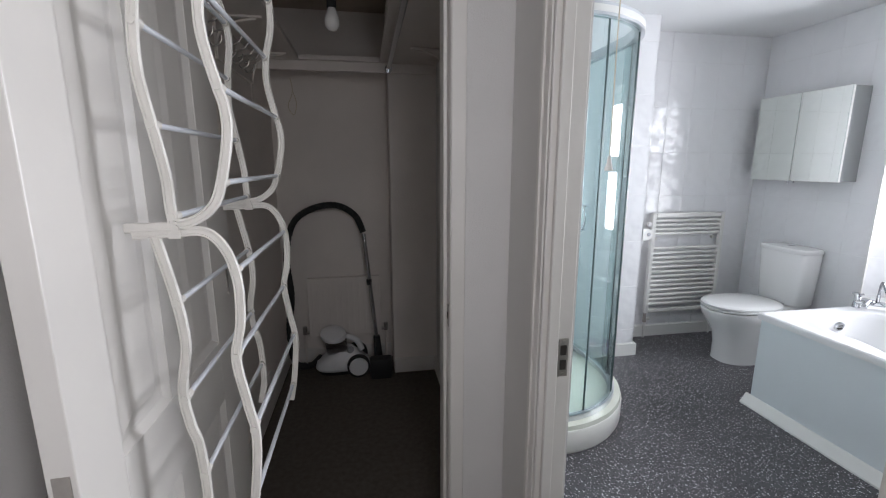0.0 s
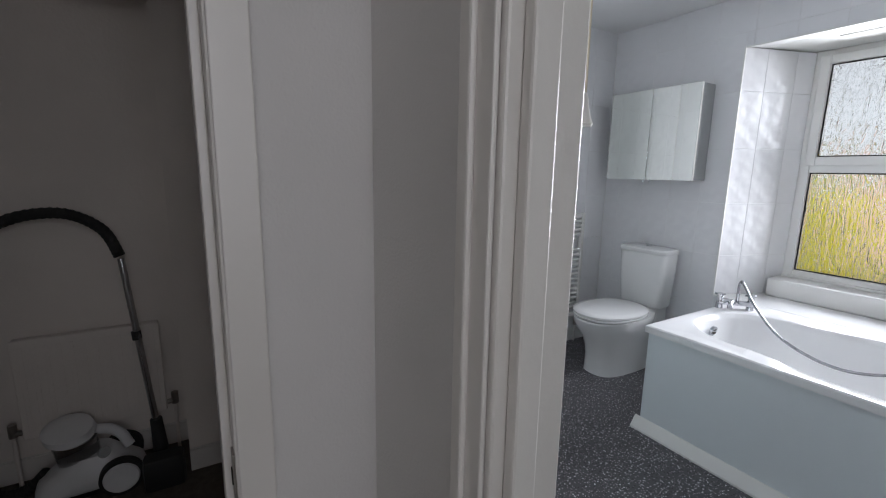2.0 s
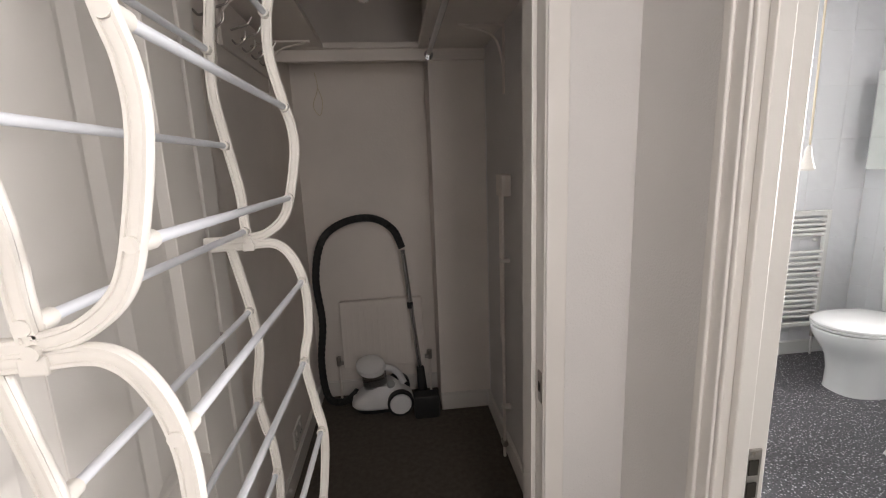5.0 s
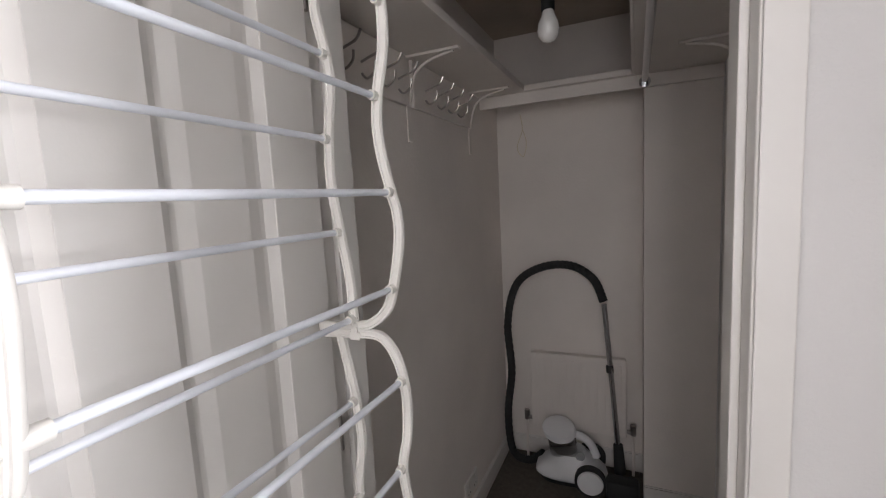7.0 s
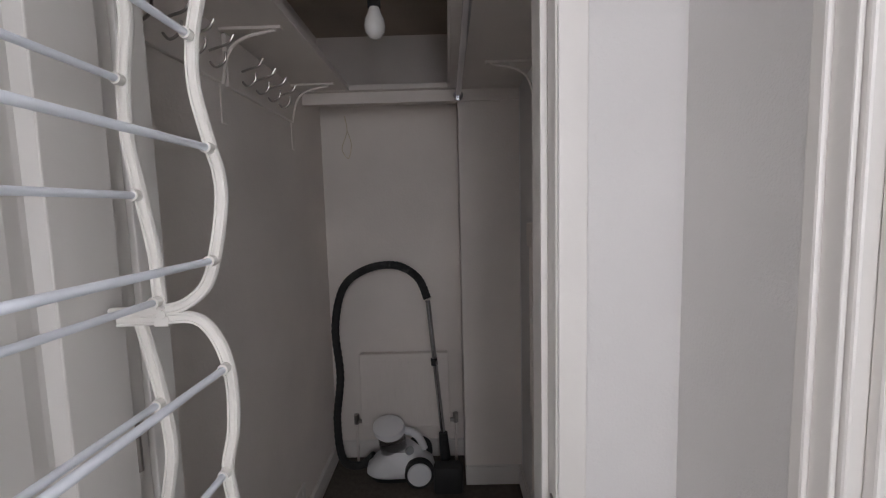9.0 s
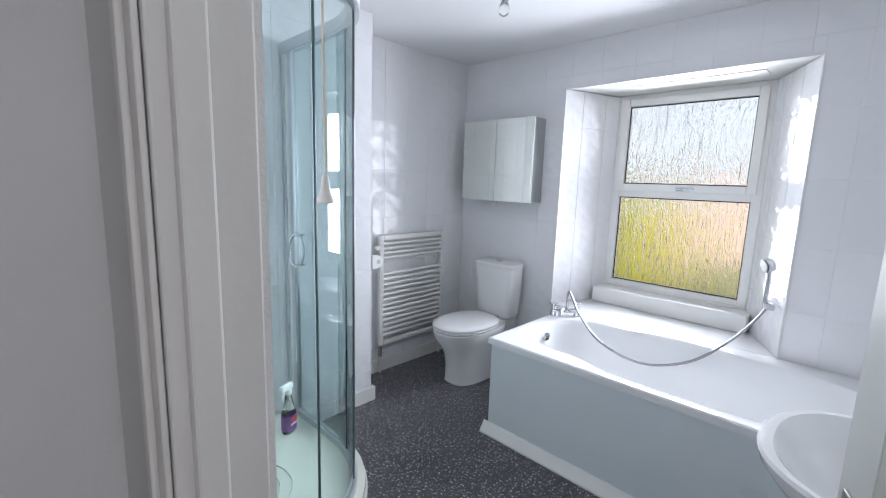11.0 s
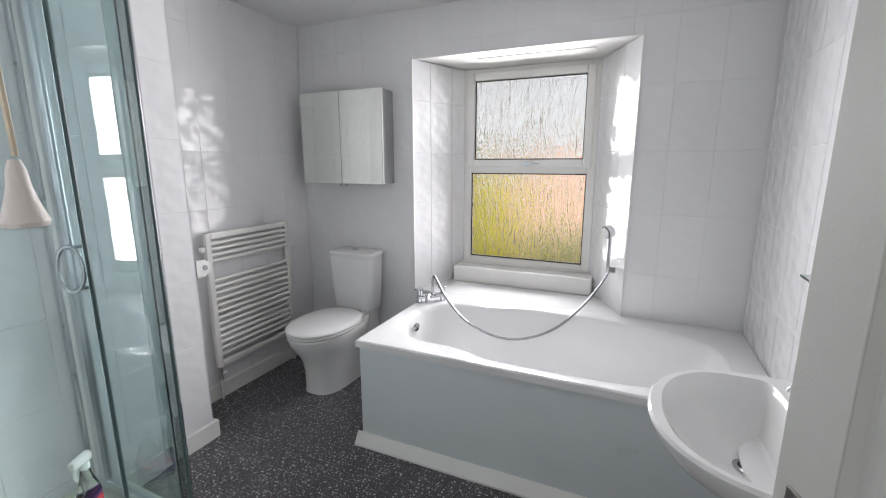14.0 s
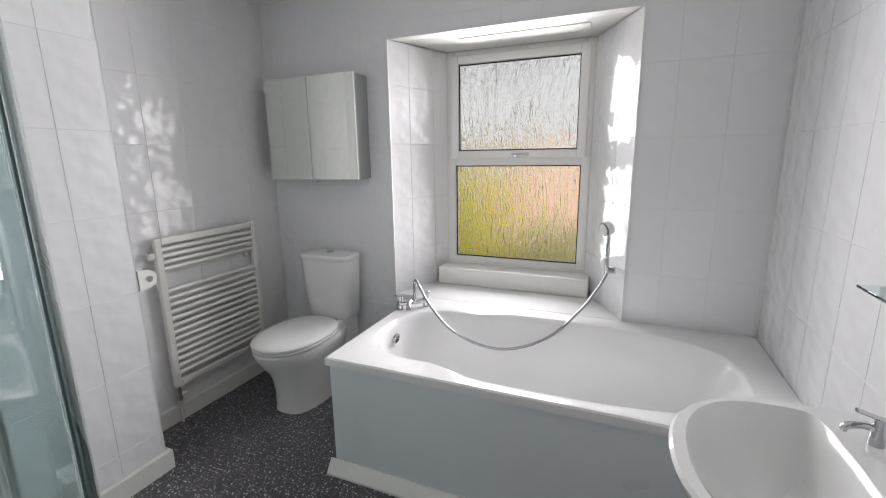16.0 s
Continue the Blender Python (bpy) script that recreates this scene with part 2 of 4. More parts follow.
def rect_ring(x0, x1, y0, y1, z, count=48):
    """Points on a rectangle, at the same angles as oval's."""
    cx, cy, hx, hy = (x0 + x1) / 2, (y0 + y1) / 2, (x1 - x0) / 2, (y1 - y0) / 2
    out = []
    for i in range(count):
        a = 2 * math.pi * (i + 0.0) / count
        c, s = math.cos(a), math.sin(a)
        k = 1 / max(abs(c), abs(s))
        out.append(Vector((cx + hx * c * k, cy + hy * s * k, z)))
    return out


# ---- plan ----
CEIL = 2.29
BX0, BX1, BY0, BY1 = 0.657, 3.13, 0.345, 3.08      # bathroom
HX0, HX1, HY0, HY1 = -0.42, 0.545, -1.10, 1.365   # hall
CX0, CX1, CY0, CY1 = -0.46, 0.545, 1.48, 3.06     # closet
DX0, DX1 = -0.31, 0.358                           # closet doorway
DY0, DY1 = 0.357, 1.094                            # bathroom doorway
DOOR_H = 2.0
NIB_X, NIB_Y = 1.990, 2.772                       # end of the boxed wall beside the radiator

# floors
structure("floor_bathroom", box(BX0 - 0.055, BX1 + 0.1, BY0 - 0.1, BY1 + 0.1, -0.05, 0.0), M_VINYL, "dark grey vinyl floor with pale speckles", "floor")
structure("floor_hall", box(HX0 - 0.1, BX0 - 0.055, HY0 - 0.1, HY1, -0.05, 0.0), M_CARPET, "dark brown-grey carpet in the hall", "floor")
structure("floor_closet", box(CX0 - 0.1, CX1, HY1, CY1 + 0.1, -0.05, 0.0), M_CARPET, "dark brown-grey carpet in the closet", "floor")

# ceilings
structure("ceiling_bathroom", box(BX0, BX1 + 0.1, BY0 - 0.1, BY1 + 0.1, CEIL, CEIL + 0.1), M_CEIL, "plain white painted ceiling", "ceiling")
structure("ceiling_hall", box(HX0 - 0.1, HX1, HY0 - 0.1, HY1, CEIL, CEIL + 0.1), M_CEIL, "plain white hall ceiling", "ceiling")
structure("ceiling_closet", box(CX0 - 0.1, CX1, CY0, CY1 + 0.1, CEIL, CEIL + 0.1), M_BROWNCEIL, "mottled brown closet ceiling", "ceiling")


def wall(name, boxes, material, label):
    bm = bmesh.new()
    for b in boxes:
        box(*b, bm=bm)
    return structure(name, bm, material, label, "wall")


wall("wall_hall_west", [(HX0 - 0.1, HX0, HY0 - 0.1, HY1, 0, CEIL)], M_HALL, "off-white textured hall wall")
wall("wall_hall_south", [(HX0, HX1, HY0 - 0.1, HY0, 0, CEIL)], M_HALL, "off-white textured end wall")
wall("wall_closet_front", [(HX0 - 0.14, DX0 - 0.03, HY1, CY0, 0, CEIL), (DX1 + 0.03, HX1, HY1, CY0, 0, CEIL), (DX0 - 0.03, DX1 + 0.03, HY1, CY0, DOOR_H + 0.03, CEIL)], M_HALL, "off-white wall round the closet doorway")
wall("wall_bathroom_door", [(HX1, BX0 - 0.004, HY0 - 0.1, DY0 - 0.03, 0, CEIL), (HX1, BX0 - 0.004, DY1 + 0.03, NIB_Y, 0, CEIL), (HX1, BX0 - 0.004, DY0 - 0.03, DY1 + 0.03, DOOR_H + 0.03, CEIL)], M_HALL, "off-white wall between hall and bathroom")
wall("wall_closet_west", [(CX0 - 0.1, CX0, CY0, CY1 + 0.1, 0, CEIL)], M_CLOSET, "cream plastered closet side wall")
wall("wall_closet_back", [(CX0, 0.262, CY1, CY1 + 0.1, 0, CEIL)], M_CLOSET, "cream plastered closet back wall")
wall("wall_closet_chimney", [(0.262, HX1, 2.80, CY1 + 0.1, 0, CEIL)], M_CLOSET, "cream plastered boxed corner in the closet")
wall("wall_nib", [(HX1, NIB_X - 0.004, NIB_Y + 0.004, BY1 + 0.1, 0, CEIL)], M_GROUT, "boxed wall beside the towel radiator")
wall("wall_radiator", [(NIB_X - 0.004, BX1 + 0.1, BY1 + 0.004, BY1 + 0.1, 0, CEIL)], M_GROUT, "tiled wall behind the towel radiator")
wall("wall_basin", [(BX0 - 0.004, BX1 + 0.1, BY0 - 0.1, BY0 - 0.004, 0, CEIL)], M_GROUT, "tiled wall behind the basin")

# window wall with a splayed opening
WY0, WY1, WZ0, WZ1 = 0.910, 2.200, 0.552, 2.007        # inner opening
GY0, GY1, GZ0, GZ1 = 1.135, 2.030, 0.660, 2.009      # window
GX = 3.585
X = BX1 + 0.004
wall("wall_window", [(X, X + 0.1, BY0 - 0.1, WY0 - 0.004, 0, CEIL), (X, X + 0.1, WY1 + 0.004, BY1 + 0.1, 0, CEIL), (X, X + 0.1, WY0 - 0.004, WY1 + 0.004, WZ1 + 0.004, CEIL), (X, X + 0.1, WY0 - 0.004, WY1 + 0.004, 0, WZ0 - 0.004)], M_GROUT, "white tiled wall round the deep window")


def prism(pts, z0, z1):
    bm = bmesh.new()
    return loft([[Vector((x, y, z0)) for x, y in pts], [Vector((x, y, z1)) for x, y in pts]], bm=bm)


structure("window_reveal_left", prism([(X + 0.0, WY1 + 0.004), (GX + 0.08, GY1 + 0.004), (GX + 0.08, GY1 + 0.3), (X + 0.102, GY1 + 0.3)], WZ0 - 0.1, WZ1 + 0.2), M_GROUT, "splayed side of the window recess", "window recess")
structure("window_reveal_right", prism([(X + 0.0, WY0 - 0.004), (GX + 0.08, GY0 - 0.004), (GX + 0.08, GY0 - 0.35), (X + 0.102, GY0 - 0.35)], WZ0 - 0.1, WZ1 + 0.2), M_GROUT, "splayed side of the window recess", "window recess")
structure("window_soffit", box(X + 0.102, GX + 0.08, GY0 - 0.2, GY1 + 0.2, WZ1 + 0.004, WZ1 + 0.1), M_WGLOSS, "rough white painted top of the window recess", "window recess")
structure("window_ledge", box(X + 0.0, GX + 0.08, WY0 + 0.0, WY1, WZ0 - 0.09, WZ0), M_ACRYLIC, "white tiled ledge behind the bath", "ledge")

# ---- doorways ----
def lining(name, along, a0, a1, b0, b1, h, label):
    """Door lining in an opening: along 'x' or 'y', clear width a0..a1, wall depth b0..b1, with stops."""
    e = thing(name, label, "door frame", kind="structure")

    def bx(u0, u1, v0, v1, z0, z1, bev=0.003):
        return box(u0, u1, v0, v1, z0, z1, bev) if along == "x" else box(v0, v1, u0, u1, z0, z1, bev)
    part("jamb", bx(a0 - 0.028, a0, b0 + 0.001, b1 - 0.001, 0, h), M_GLOSS, e)
    part("jamb", bx(a1, a1 + 0.028, b0 + 0.001, b1 - 0.001, 0, h), M_GLOSS, e)
    part("head", bx(a0 - 0.028, a1 + 0.028, b0 + 0.001, b1 - 0.001, h, h + 0.028), M_GLOSS, e)
    return e, bx


def architrave(parent, bx, a0, a1, v, s, h, w=0.058):
    """Stepped moulding round an opening on the wall face v; s: the way it stands proud."""
    for (u0, u1, z0, z1) in ((a0 - w - 0.006, a0 - 0.006, 0, h + 0.006), (a1 + 0.006, a1 + w + 0.006, 0, h + 0.006), (a0 - w - 0.006, a1 + w + 0.006, h + 0.006, h + 0.006 + w)):
        v0, v1 = sorted((v, v + s * 0.006))
        part("architrave", bx(u0, u1, v0, v1, z0, z1, 0.002), M_GLOSS, parent)
        vert = z0 == 0
        v0, v1 = sorted((v + s * 0.0055, v + s * 0.013))
        if vert:
            q = (u0 + 0.004, u1 - 0.022) if u0 < a0 else (u0 + 0.022, u1 - 0.004)
            part("moulding", bx(q[0], q[1], v0, v1, z0, z1 + 0.03, 0.003), M_GLOSS, parent)
        else:
            part("moulding", bx(u0 + 0.004, u1 - 0.004, v0, v1, z0 + 0.022, z1 - 0.004, 0.003), M_GLOSS, parent)


cf, bxx = lining("door_frame_closet", "x", DX0, DX1, HY1, CY0, DOOR_H, "cream painted closet door frame")
for u0, u1, z0, z1 in ((DX0 - 0.046, DX0 - 0.003, 0, DOOR_H + 0.003), (DX1 + 0.003, DX1 + 0.046, 0, DOOR_H + 0.003), (DX0 - 0.046, DX1 + 0.046, DOOR_H + 0.003, DOOR_H + 0.046)):
    part("architrave", box(u0, u1, HY1 - 0.005, HY1, z0, z1, 0.002), M_GLOSS, cf)
part("stop", box(DX1 - 0.012, DX1, HY1 + 0.046, CY0 - 0.004, 0, DOOR_H, 0.002), M_GLOSS, cf)
part("stop", box(DX0, DX0 + 0.012, HY1 + 0.046, CY0 - 0.004, 0, DOOR_H, 0.002), M_GLOSS, cf)
part("stop", box(DX0 + 0.012, DX1 - 0.012, HY1 + 0.046, CY0 - 0.004, DOOR_H - 0.012, DOOR_H, 0.002), M_GLOSS, cf)
sp = part("strike_plate", box(DX1 - 0.003, DX1 + 0.001, HY1 + 0.006, HY1 + 0.028, 0.86, 0.93, 0.001), M_BRUSH, cf, "small worn metal strike plate")
part("latch_hole", box(DX1 - 0.0045, DX1 - 0.002, HY1 + 0.012, HY1 + 0.022, 0.885, 0.905), M_DARK, sp)

bf, bxy = lining("door_frame_bathroom", "y", DY0, DY1, HX1, BX0 - 0.022, DOOR_H, "cream painted bathroom door frame")
architrave(bf, bxy, DY0, DY1, HX1, -1, DOOR_H, 0.044)
part("stop", box(HX1 + 0.016, HX1 + 0.045, DY1 - 0.014, DY1, 0, DOOR_H, 0.003), M_GLOSS, bf)
part("stop", box(HX1 + 0.016, HX1 + 0.045, DY0, DY0 + 0.014, 0, DOOR_H, 0.003), M_GLOSS, bf)
part("stop", box(HX1 + 0.016, HX1 + 0.045, DY0 + 0.014, DY1 - 0.014, DOOR_H - 0.014, DOOR_H, 0.003), M_GLOSS, bf)
sp = part("strike_plate", box(HX1 + 0.050, HX1 + 0.078, DY1 - 0.003, DY1 + 0.001, 0.812, 0.918, 0.001), M_BRUSH, bf, "dull metal strike plate with two dark holes")
for z in (0.832, 0.873):
    part("latch_hole", box(HX1 + 0.056, HX1 + 0.072, DY1 - 0.005, DY1 - 0.002, z, z + 0.027), M_DARK, sp)
for z in (0.820, 0.910):
    part("screw", cyl((HX1 + 0.064, DY1 - 0.006, z), (HX1 + 0.064, DY1 - 0.002, z), 0.004, 10), M_BRUSH, sp)

# skirtings
def skirting(name, x0, x1, y0, y1, h=0.095, material=M_GLOSS):
    bm = box(x0, x1, y0, y1, 0, h)
    top = [e for e in bm.edges if all(v.co.z > h - 0.001 for v in e.verts)]
    bmesh.ops.bevel(bm, geom=top, offset=0.006, segments=2, affect="EDGES")
    return structure(name, bm, material, "painted timber skirting board", "skirting")


skirting("baseboard_radiator_wall", NIB_X + 0.016, BX1 - 0.002, BY1 - 0.018, BY1 - 0.0005, 0.095, M_WGLOSS)
skirting("baseboard_nib", 1.525, NIB_X + 0.016, NIB_Y - 0.018, NIB_Y - 0.0005, 0.095, M_WGLOSS)
skirting("baseboard_nib_end", NIB_X + 0.0005, NIB_X + 0.016, NIB_Y, BY1 - 0.0005, 0.095, M_WGLOSS)
skirting("baseboard_closet_west", CX0, CX0 + 0.016, CY0, CY1, 0.10)
skirting("baseboard_closet_back", CX0 + 0.016, 0.262, CY1 - 0.016, CY1, 0.10)
skirting("baseboard_closet_boxing", 0.262, CX1 - 0.016, 2.784, 2.80, 0.10)
skirting("baseboard_closet_east", CX1 - 0.016, CX1, CY0, 2.80, 0.10)
skirting("baseboard_hall_west", HX0, HX0 + 0.016, HY0, HY1 - 0.02, 0.12)


# ---- panelled doors ----
def lever(parent, x, z, side, face_y, flip=1):
    """Lever handle on a back plate, on the face at face_y; side: outward way in y; the lever points to flip."""
    pl = sorted((face_y, face_y + side * 0.006))
    h = part("door_handle", box(x - 0.021, x + 0.021, *pl, z - 0.058, z + 0.058, 0.002), M_BRUSH, parent, "worn satin metal lever handle on a plate")
    part("rose", cyl((x, face_y + side * 0.005, z + 0.012), (x, face_y + side * 0.045, z + 0.012), 0.0085, 14), M_BRUSH, h)
    y = face_y + side * 0.045
    part("lever", tube(spline([(x, y, z + 0.012), (x + flip * 0.03, y + side * 0.004, z + 0.012), (x + flip * 0.065, y + side * 0.003, z + 0.002), (x + flip * 0.095, y, z - 0.006), (x + flip * 0.11, y - side * 0.002, z + 0.001)], 6), 0.0085, 10, flat=0.7), M_BRUSH, h, smooth=True)
    for dz in (-0.048, 0.048):
        part("screw", cyl((x, face_y + side * 0.0055, z + dz), (x, face_y + side * 0.0075, z + dz), 0.004, 10), M_BRUSH, h)
    return h


def panel_door(name, label, w, h, t, material, at, rz):
    """Four-panel door; hinge edge at x = 0, leaf along +x, faces at y = 0 and y = t."""
    e = thing(name, label, "door", at, rz, kind="structure")
    st = 0.105
    mid = (w - st) / 2, (w + st) / 2
    rails = ((0, 0.20), (0.74, 0.90), (h - 0.11, h))
    for x0, x1 in ((0, st), (w - st, w)):
        part("stile", box(x0, x1, 0, t, 0, h, 0.002), material, e)
    for z0, z1 in rails:
        part("rail", box(st, w - st, 0.0003, t - 0.0003, z0, z1, 0.001), material, e)
    for (z0, z1) in ((0.20, 0.74), (0.90, h - 0.11)):
        part("muntin", box(mid[0], mid[1], 0.0006, t - 0.0006, z0, z1, 0.001), material, e)
        for x0, x1 in ((st, mid[0]), (mid[1], w - st)):
            rings = []
            for inset, d in ((0, 0.002), (0.014, 0.011), (0.022, 0.011), (0.045, 0.006)):
                rings.append([Vector((x, d, z)) for x, z in ((x0 + inset, z0 + inset), (x1 - inset, z0 + inset), (x1 - inset, z1 - inset), (x0 + inset, z1 - inset))])
            back = [[Vector((v.x, t - v.y, v.z)) for v in r] for r in reversed(rings)]
            part("panel", loft(rings[::-1] + back[::-1]), material, e)
    return e


# closet door, standing open at a right angle to its wall
LEAF_W = 0.662
closet_door = panel_door("door_closet", "cream painted four-panel closet door standing open", LEAF_W, 1.975, 0.038, M_GLOSS, (DX0 - 0.002, HY1 - 0.024, 0.012), -90)
lever(closet_door, LEAF_W - 0.05, 0.855, -1, 0.0, -1)
part("latch_plate", box(LEAF_W - 0.0005, LEAF_W + 0.0015, 0.008, 0.030, 0.80, 0.95), M_BRUSH, closet_door, "tarnished latch plate")
for z in (0.18, 1.0, 1.78):
    part("hinge", cyl((-0.003, 0.036, z), (-0.003, 0.036, z + 0.075), 0.0055, 12), M_BRUSH, closet_door, "painted-over steel hinge")

# bathroom door, swung into the room
ang = math.degrees(math.atan2(0.645 - DY0, 1.445 - BX0))
bath_door = panel_door("door_bathroom", "white wood-grain four-panel door standing open", 0.785, 1.975, 0.036, M_GRAIN, (BX0 - 0.016 + 0.02, DY0 + 0.010, 0.010), ang - 1.6)
lever(bath_door, 0.785 - 0.052, 0.850, 1, 0.036, -1)
lever(bath_door, 0.785 - 0.052, 0.850, -1, 0.0, -1)
for z in (0.18, 1.0, 1.78):
    part("hinge", cyl((-0.004, -0.002, z), (-0.004, -0.002, z + 0.075), 0.0055, 12), M_BRUSH, bath_door, "steel butt hinge")


# ---- drying rack hung on the closet door ----
rack = thing("drying_rack", "white folding clothes airer hung on the open closet door", "drying rack", (0, 0, 0))
NEAR_Y, FAR_Y = 0.85, 1.30
UP_FRONT = [(-0.186, 1.270), (-0.155, 1.278), (-0.125, 1.304), (-0.109, 1.350), (-0.097, 1.412), (-0.098, 1.452), (-0.106, 1.485), (-0.121, 1.558), (-0.119, 1.620), (-0.104, 1.690), (-0.104, 1.760), (-0.118, 1.83)]
UP_BACK = [(-0.189, 1.272), (-0.191, 1.300), (-0.192, 1.348), (-0.203, 1.423), (-0.214, 1.503), (-0.211, 1.577), (-0.201, 1.650), (-0.207, 1.705), (-0.219, 1.765), (-0.212, 1.83)]
LO_FRONT = [(-0.250, 1.256), (-0.192, 1.258), (-0.143, 1.257), (-0.115, 1.225), (-0.102, 1.171), (-0.104, 1.100), (-0.116, 1.037), (-0.105, 0.954), (-0.095, 0.880), (-0.106, 0.766), (-0.118, 0.70)]
LO_BACK = [(-0.219, 1.254), (-0.210, 1.208), (-0.198, 1.140), (-0.193, 1.066), (-0.206, 0.985), (-0.200, 0.92), (-0.190, 0.874), (-0.187, 0.772), (-0.200, 0.70)]


def channel(pts, y):
    """A moulded post with a raised lip along both edges of its flat face."""
    line = spline([(x, y, z) for x, z in pts], 8)
    bm = tube(line, 0.0078, 12, flat=0.85)
    for side in (-1, 1):
        lip = []
        for i, p in enumerate(line):
            t = (line[min(i + 1, len(line) - 1)] - line[max(i - 1, 0)]).normalized()
            n = Vector((t.z, 0, -t.x))
            lip.append(p + n * side * 0.0055 + Vector((0, -0.0052, 0)))
        tube(lip, 0.0024, 6, bm=bm)
    return bm


for y in (NEAR_Y, FAR_Y):
    for nm, pts in (("back_post", UP_BACK), ("front_post", UP_FRONT), ("back_post", LO_BACK), ("front_post", LO_FRONT)):
        part(nm, channel(pts, y), M_PLASTIC, rack, smooth=True)
    part("link", box(-0.262, -0.176, y - 0.006, y + 0.006, 1.258, 1.274, 0.003), M_PLASTIC, rack)
    part("hinge_pin", cyl((-0.186, y - 0.011, 1.265), (-0.186, y + 0.011, 1.265), 0.006, 12), M_PLASTIC, rack)
    part("hinge_lug", box(-0.198, -0.178, y - 0.009, y + 0.009, 1.248, 1.262, 0.002), M_PLASTIC, rack)
    part("hanger_arm", tube([(-0.214, y, 1.80), (-0.274, y, 1.815)], 0.006, 8), M_PLASTIC, rack)
for x, z in ((-0.112, 1.336), (-0.105, 1.482), (-0.120, 1.622), (-0.104, 1.75), (-0.204, 1.424), (-0.212, 1.570), (-0.205, 1.695), (-0.190, 1.283), (-0.105, 1.190), (-0.116, 1.040), (-0.098, 0.90), (-0.110, 0.75), (-0.199, 1.142), (-0.204, 0.97), (-0.188, 0.82)):
    rod = part("rod", cyl((x, NEAR_Y, z), (x, FAR_Y, z), 0.0048, 12), M_ROD, rack, "thin white coated rod", smooth=True)
    for y, d in ((NEAR_Y, 1), (FAR_Y, -1)):
        part("socket", cyl((x, y, z), (x, y + d * 0.018, z), 0.0075, 12), M_PLASTIC, rod, smooth=True)
    part("rod_end", cyl((x, NEAR_Y - 0.0085, z), (x, NEAR_Y - 0.004, z), 0.0062, 12), M_PLASTIC, rod, smooth=True)

# ---- closet ----
def shelf_board(name, b, label):
    return tagged(part(name, box(*b, 0.003), M_CLOSET), label, "shelf")


left_shelf = shelf_board("closet_shelf", (CX0 + 0.001, -0.240, CY0 + 0.05, 2.742, 1.937, 1.957), "cream painted side shelf on metal brackets")
right_shelf = shelf_board("closet_shelf", (0.222, CX1 - 0.001, CY0 + 0.05, 2.742, 1.937, 1.957), "cream painted shelf over the hanging rail")
part("lipping", box(-0.2398, -0.232, CY0 + 0.05, 2.742, 1.934, 1.960, 0.002), M_CLOSET, left_shelf)
part("lipping", box(0.214, 0.2218, CY0 + 0.05, 2.742, 1.934, 1.960, 0.002), M_CLOSET, right_shelf)
for y in (1.60, 2.20):
    part("wall_batten", box(CX0 + 0.001, CX0 + 0.019, y, y + 0.40, 1.9575, 1.985, 0.002), M_CLOSET, left_shelf)
bs = shelf_board("closet_shelf", (CX0 + 0.001, CX1 - 0.001, 2.746, 2.799, 1.937, 1.962), "cream painted shelf across the closet end")
part("apron", box(CX0 + 0.001, CX1 - 0.001, 2.775, 2.7988, 1.885, 1.9365, 0.002), M_CLOSET, bs)
part("back_board", box(CX0 + 0.001, 0.260, 2.7995, CY1 - 0.001, 1.937, 1.962, 0.002), M_CLOSET, bs)


def bracket(x, y, z, sx):
    e = thing("shelf_bracket", "cream painted angled shelf bracket on the wall", "bracket", (x, y, z), group="closet shelf brackets")
    part("wall_plate", box(min(0, sx * 0.005), max(0, sx * 0.005), -0.014, 0.014, -0.275, -0.001, 0.002), M_CLOSET, e)
    part("arm", box(min(sx * 0.005, sx * 0.19), max(sx * 0.005, sx * 0.19), -0.010, 0.010, -0.010, -0.001, 0.002), M_CLOSET, e)
    part("brace", tube(spline([(sx * 0.006, 0, -0.16), (sx * 0.03, 0, -0.07), (sx * 0.08, 0, -0.03), (sx * 0.17, 0, -0.011)], 6), 0.005, 8), M_CLOSET, e)


bracket(CX0, 2.04, 1.937, 1)
bracket(CX0, 2.62, 1.937, 1)
bracket(CX1, 2.40, 1.937, -1)

hb = thing("coat_hook_rail", "cream painted board with wire coat hooks", "coat hooks", (CX0, 0, 1.845))
part("board", box(0.0005, 0.014, 1.55, 2.02, -0.07, 0.085, 0.003), M_CLOSET, hb)
part("board", box(0.0005, 0.014, 2.06, 2.60, -0.07, 0.085, 0.003), M_CLOSET, hb)
for y in (1.66, 1.76, 1.86, 1.96, 2.15, 2.25, 2.35, 2.45):
    part("hook", tube(spline([(0.014, y, -0.03), (0.03, y, -0.045), (0.055, y, -0.03), (0.06, y, -0.005)], 5), 0.0035, 8), M_BRUSH, hb, "dull wire hook", smooth=True)
    part("hook", tube(spline([(0.014, y, 0.0), (0.04, y, 0.008), (0.07, y, 0.018), (0.085, y, 0.04)], 5), 0.0035, 8), M_BRUSH, hb, "dull wire hook", smooth=True)

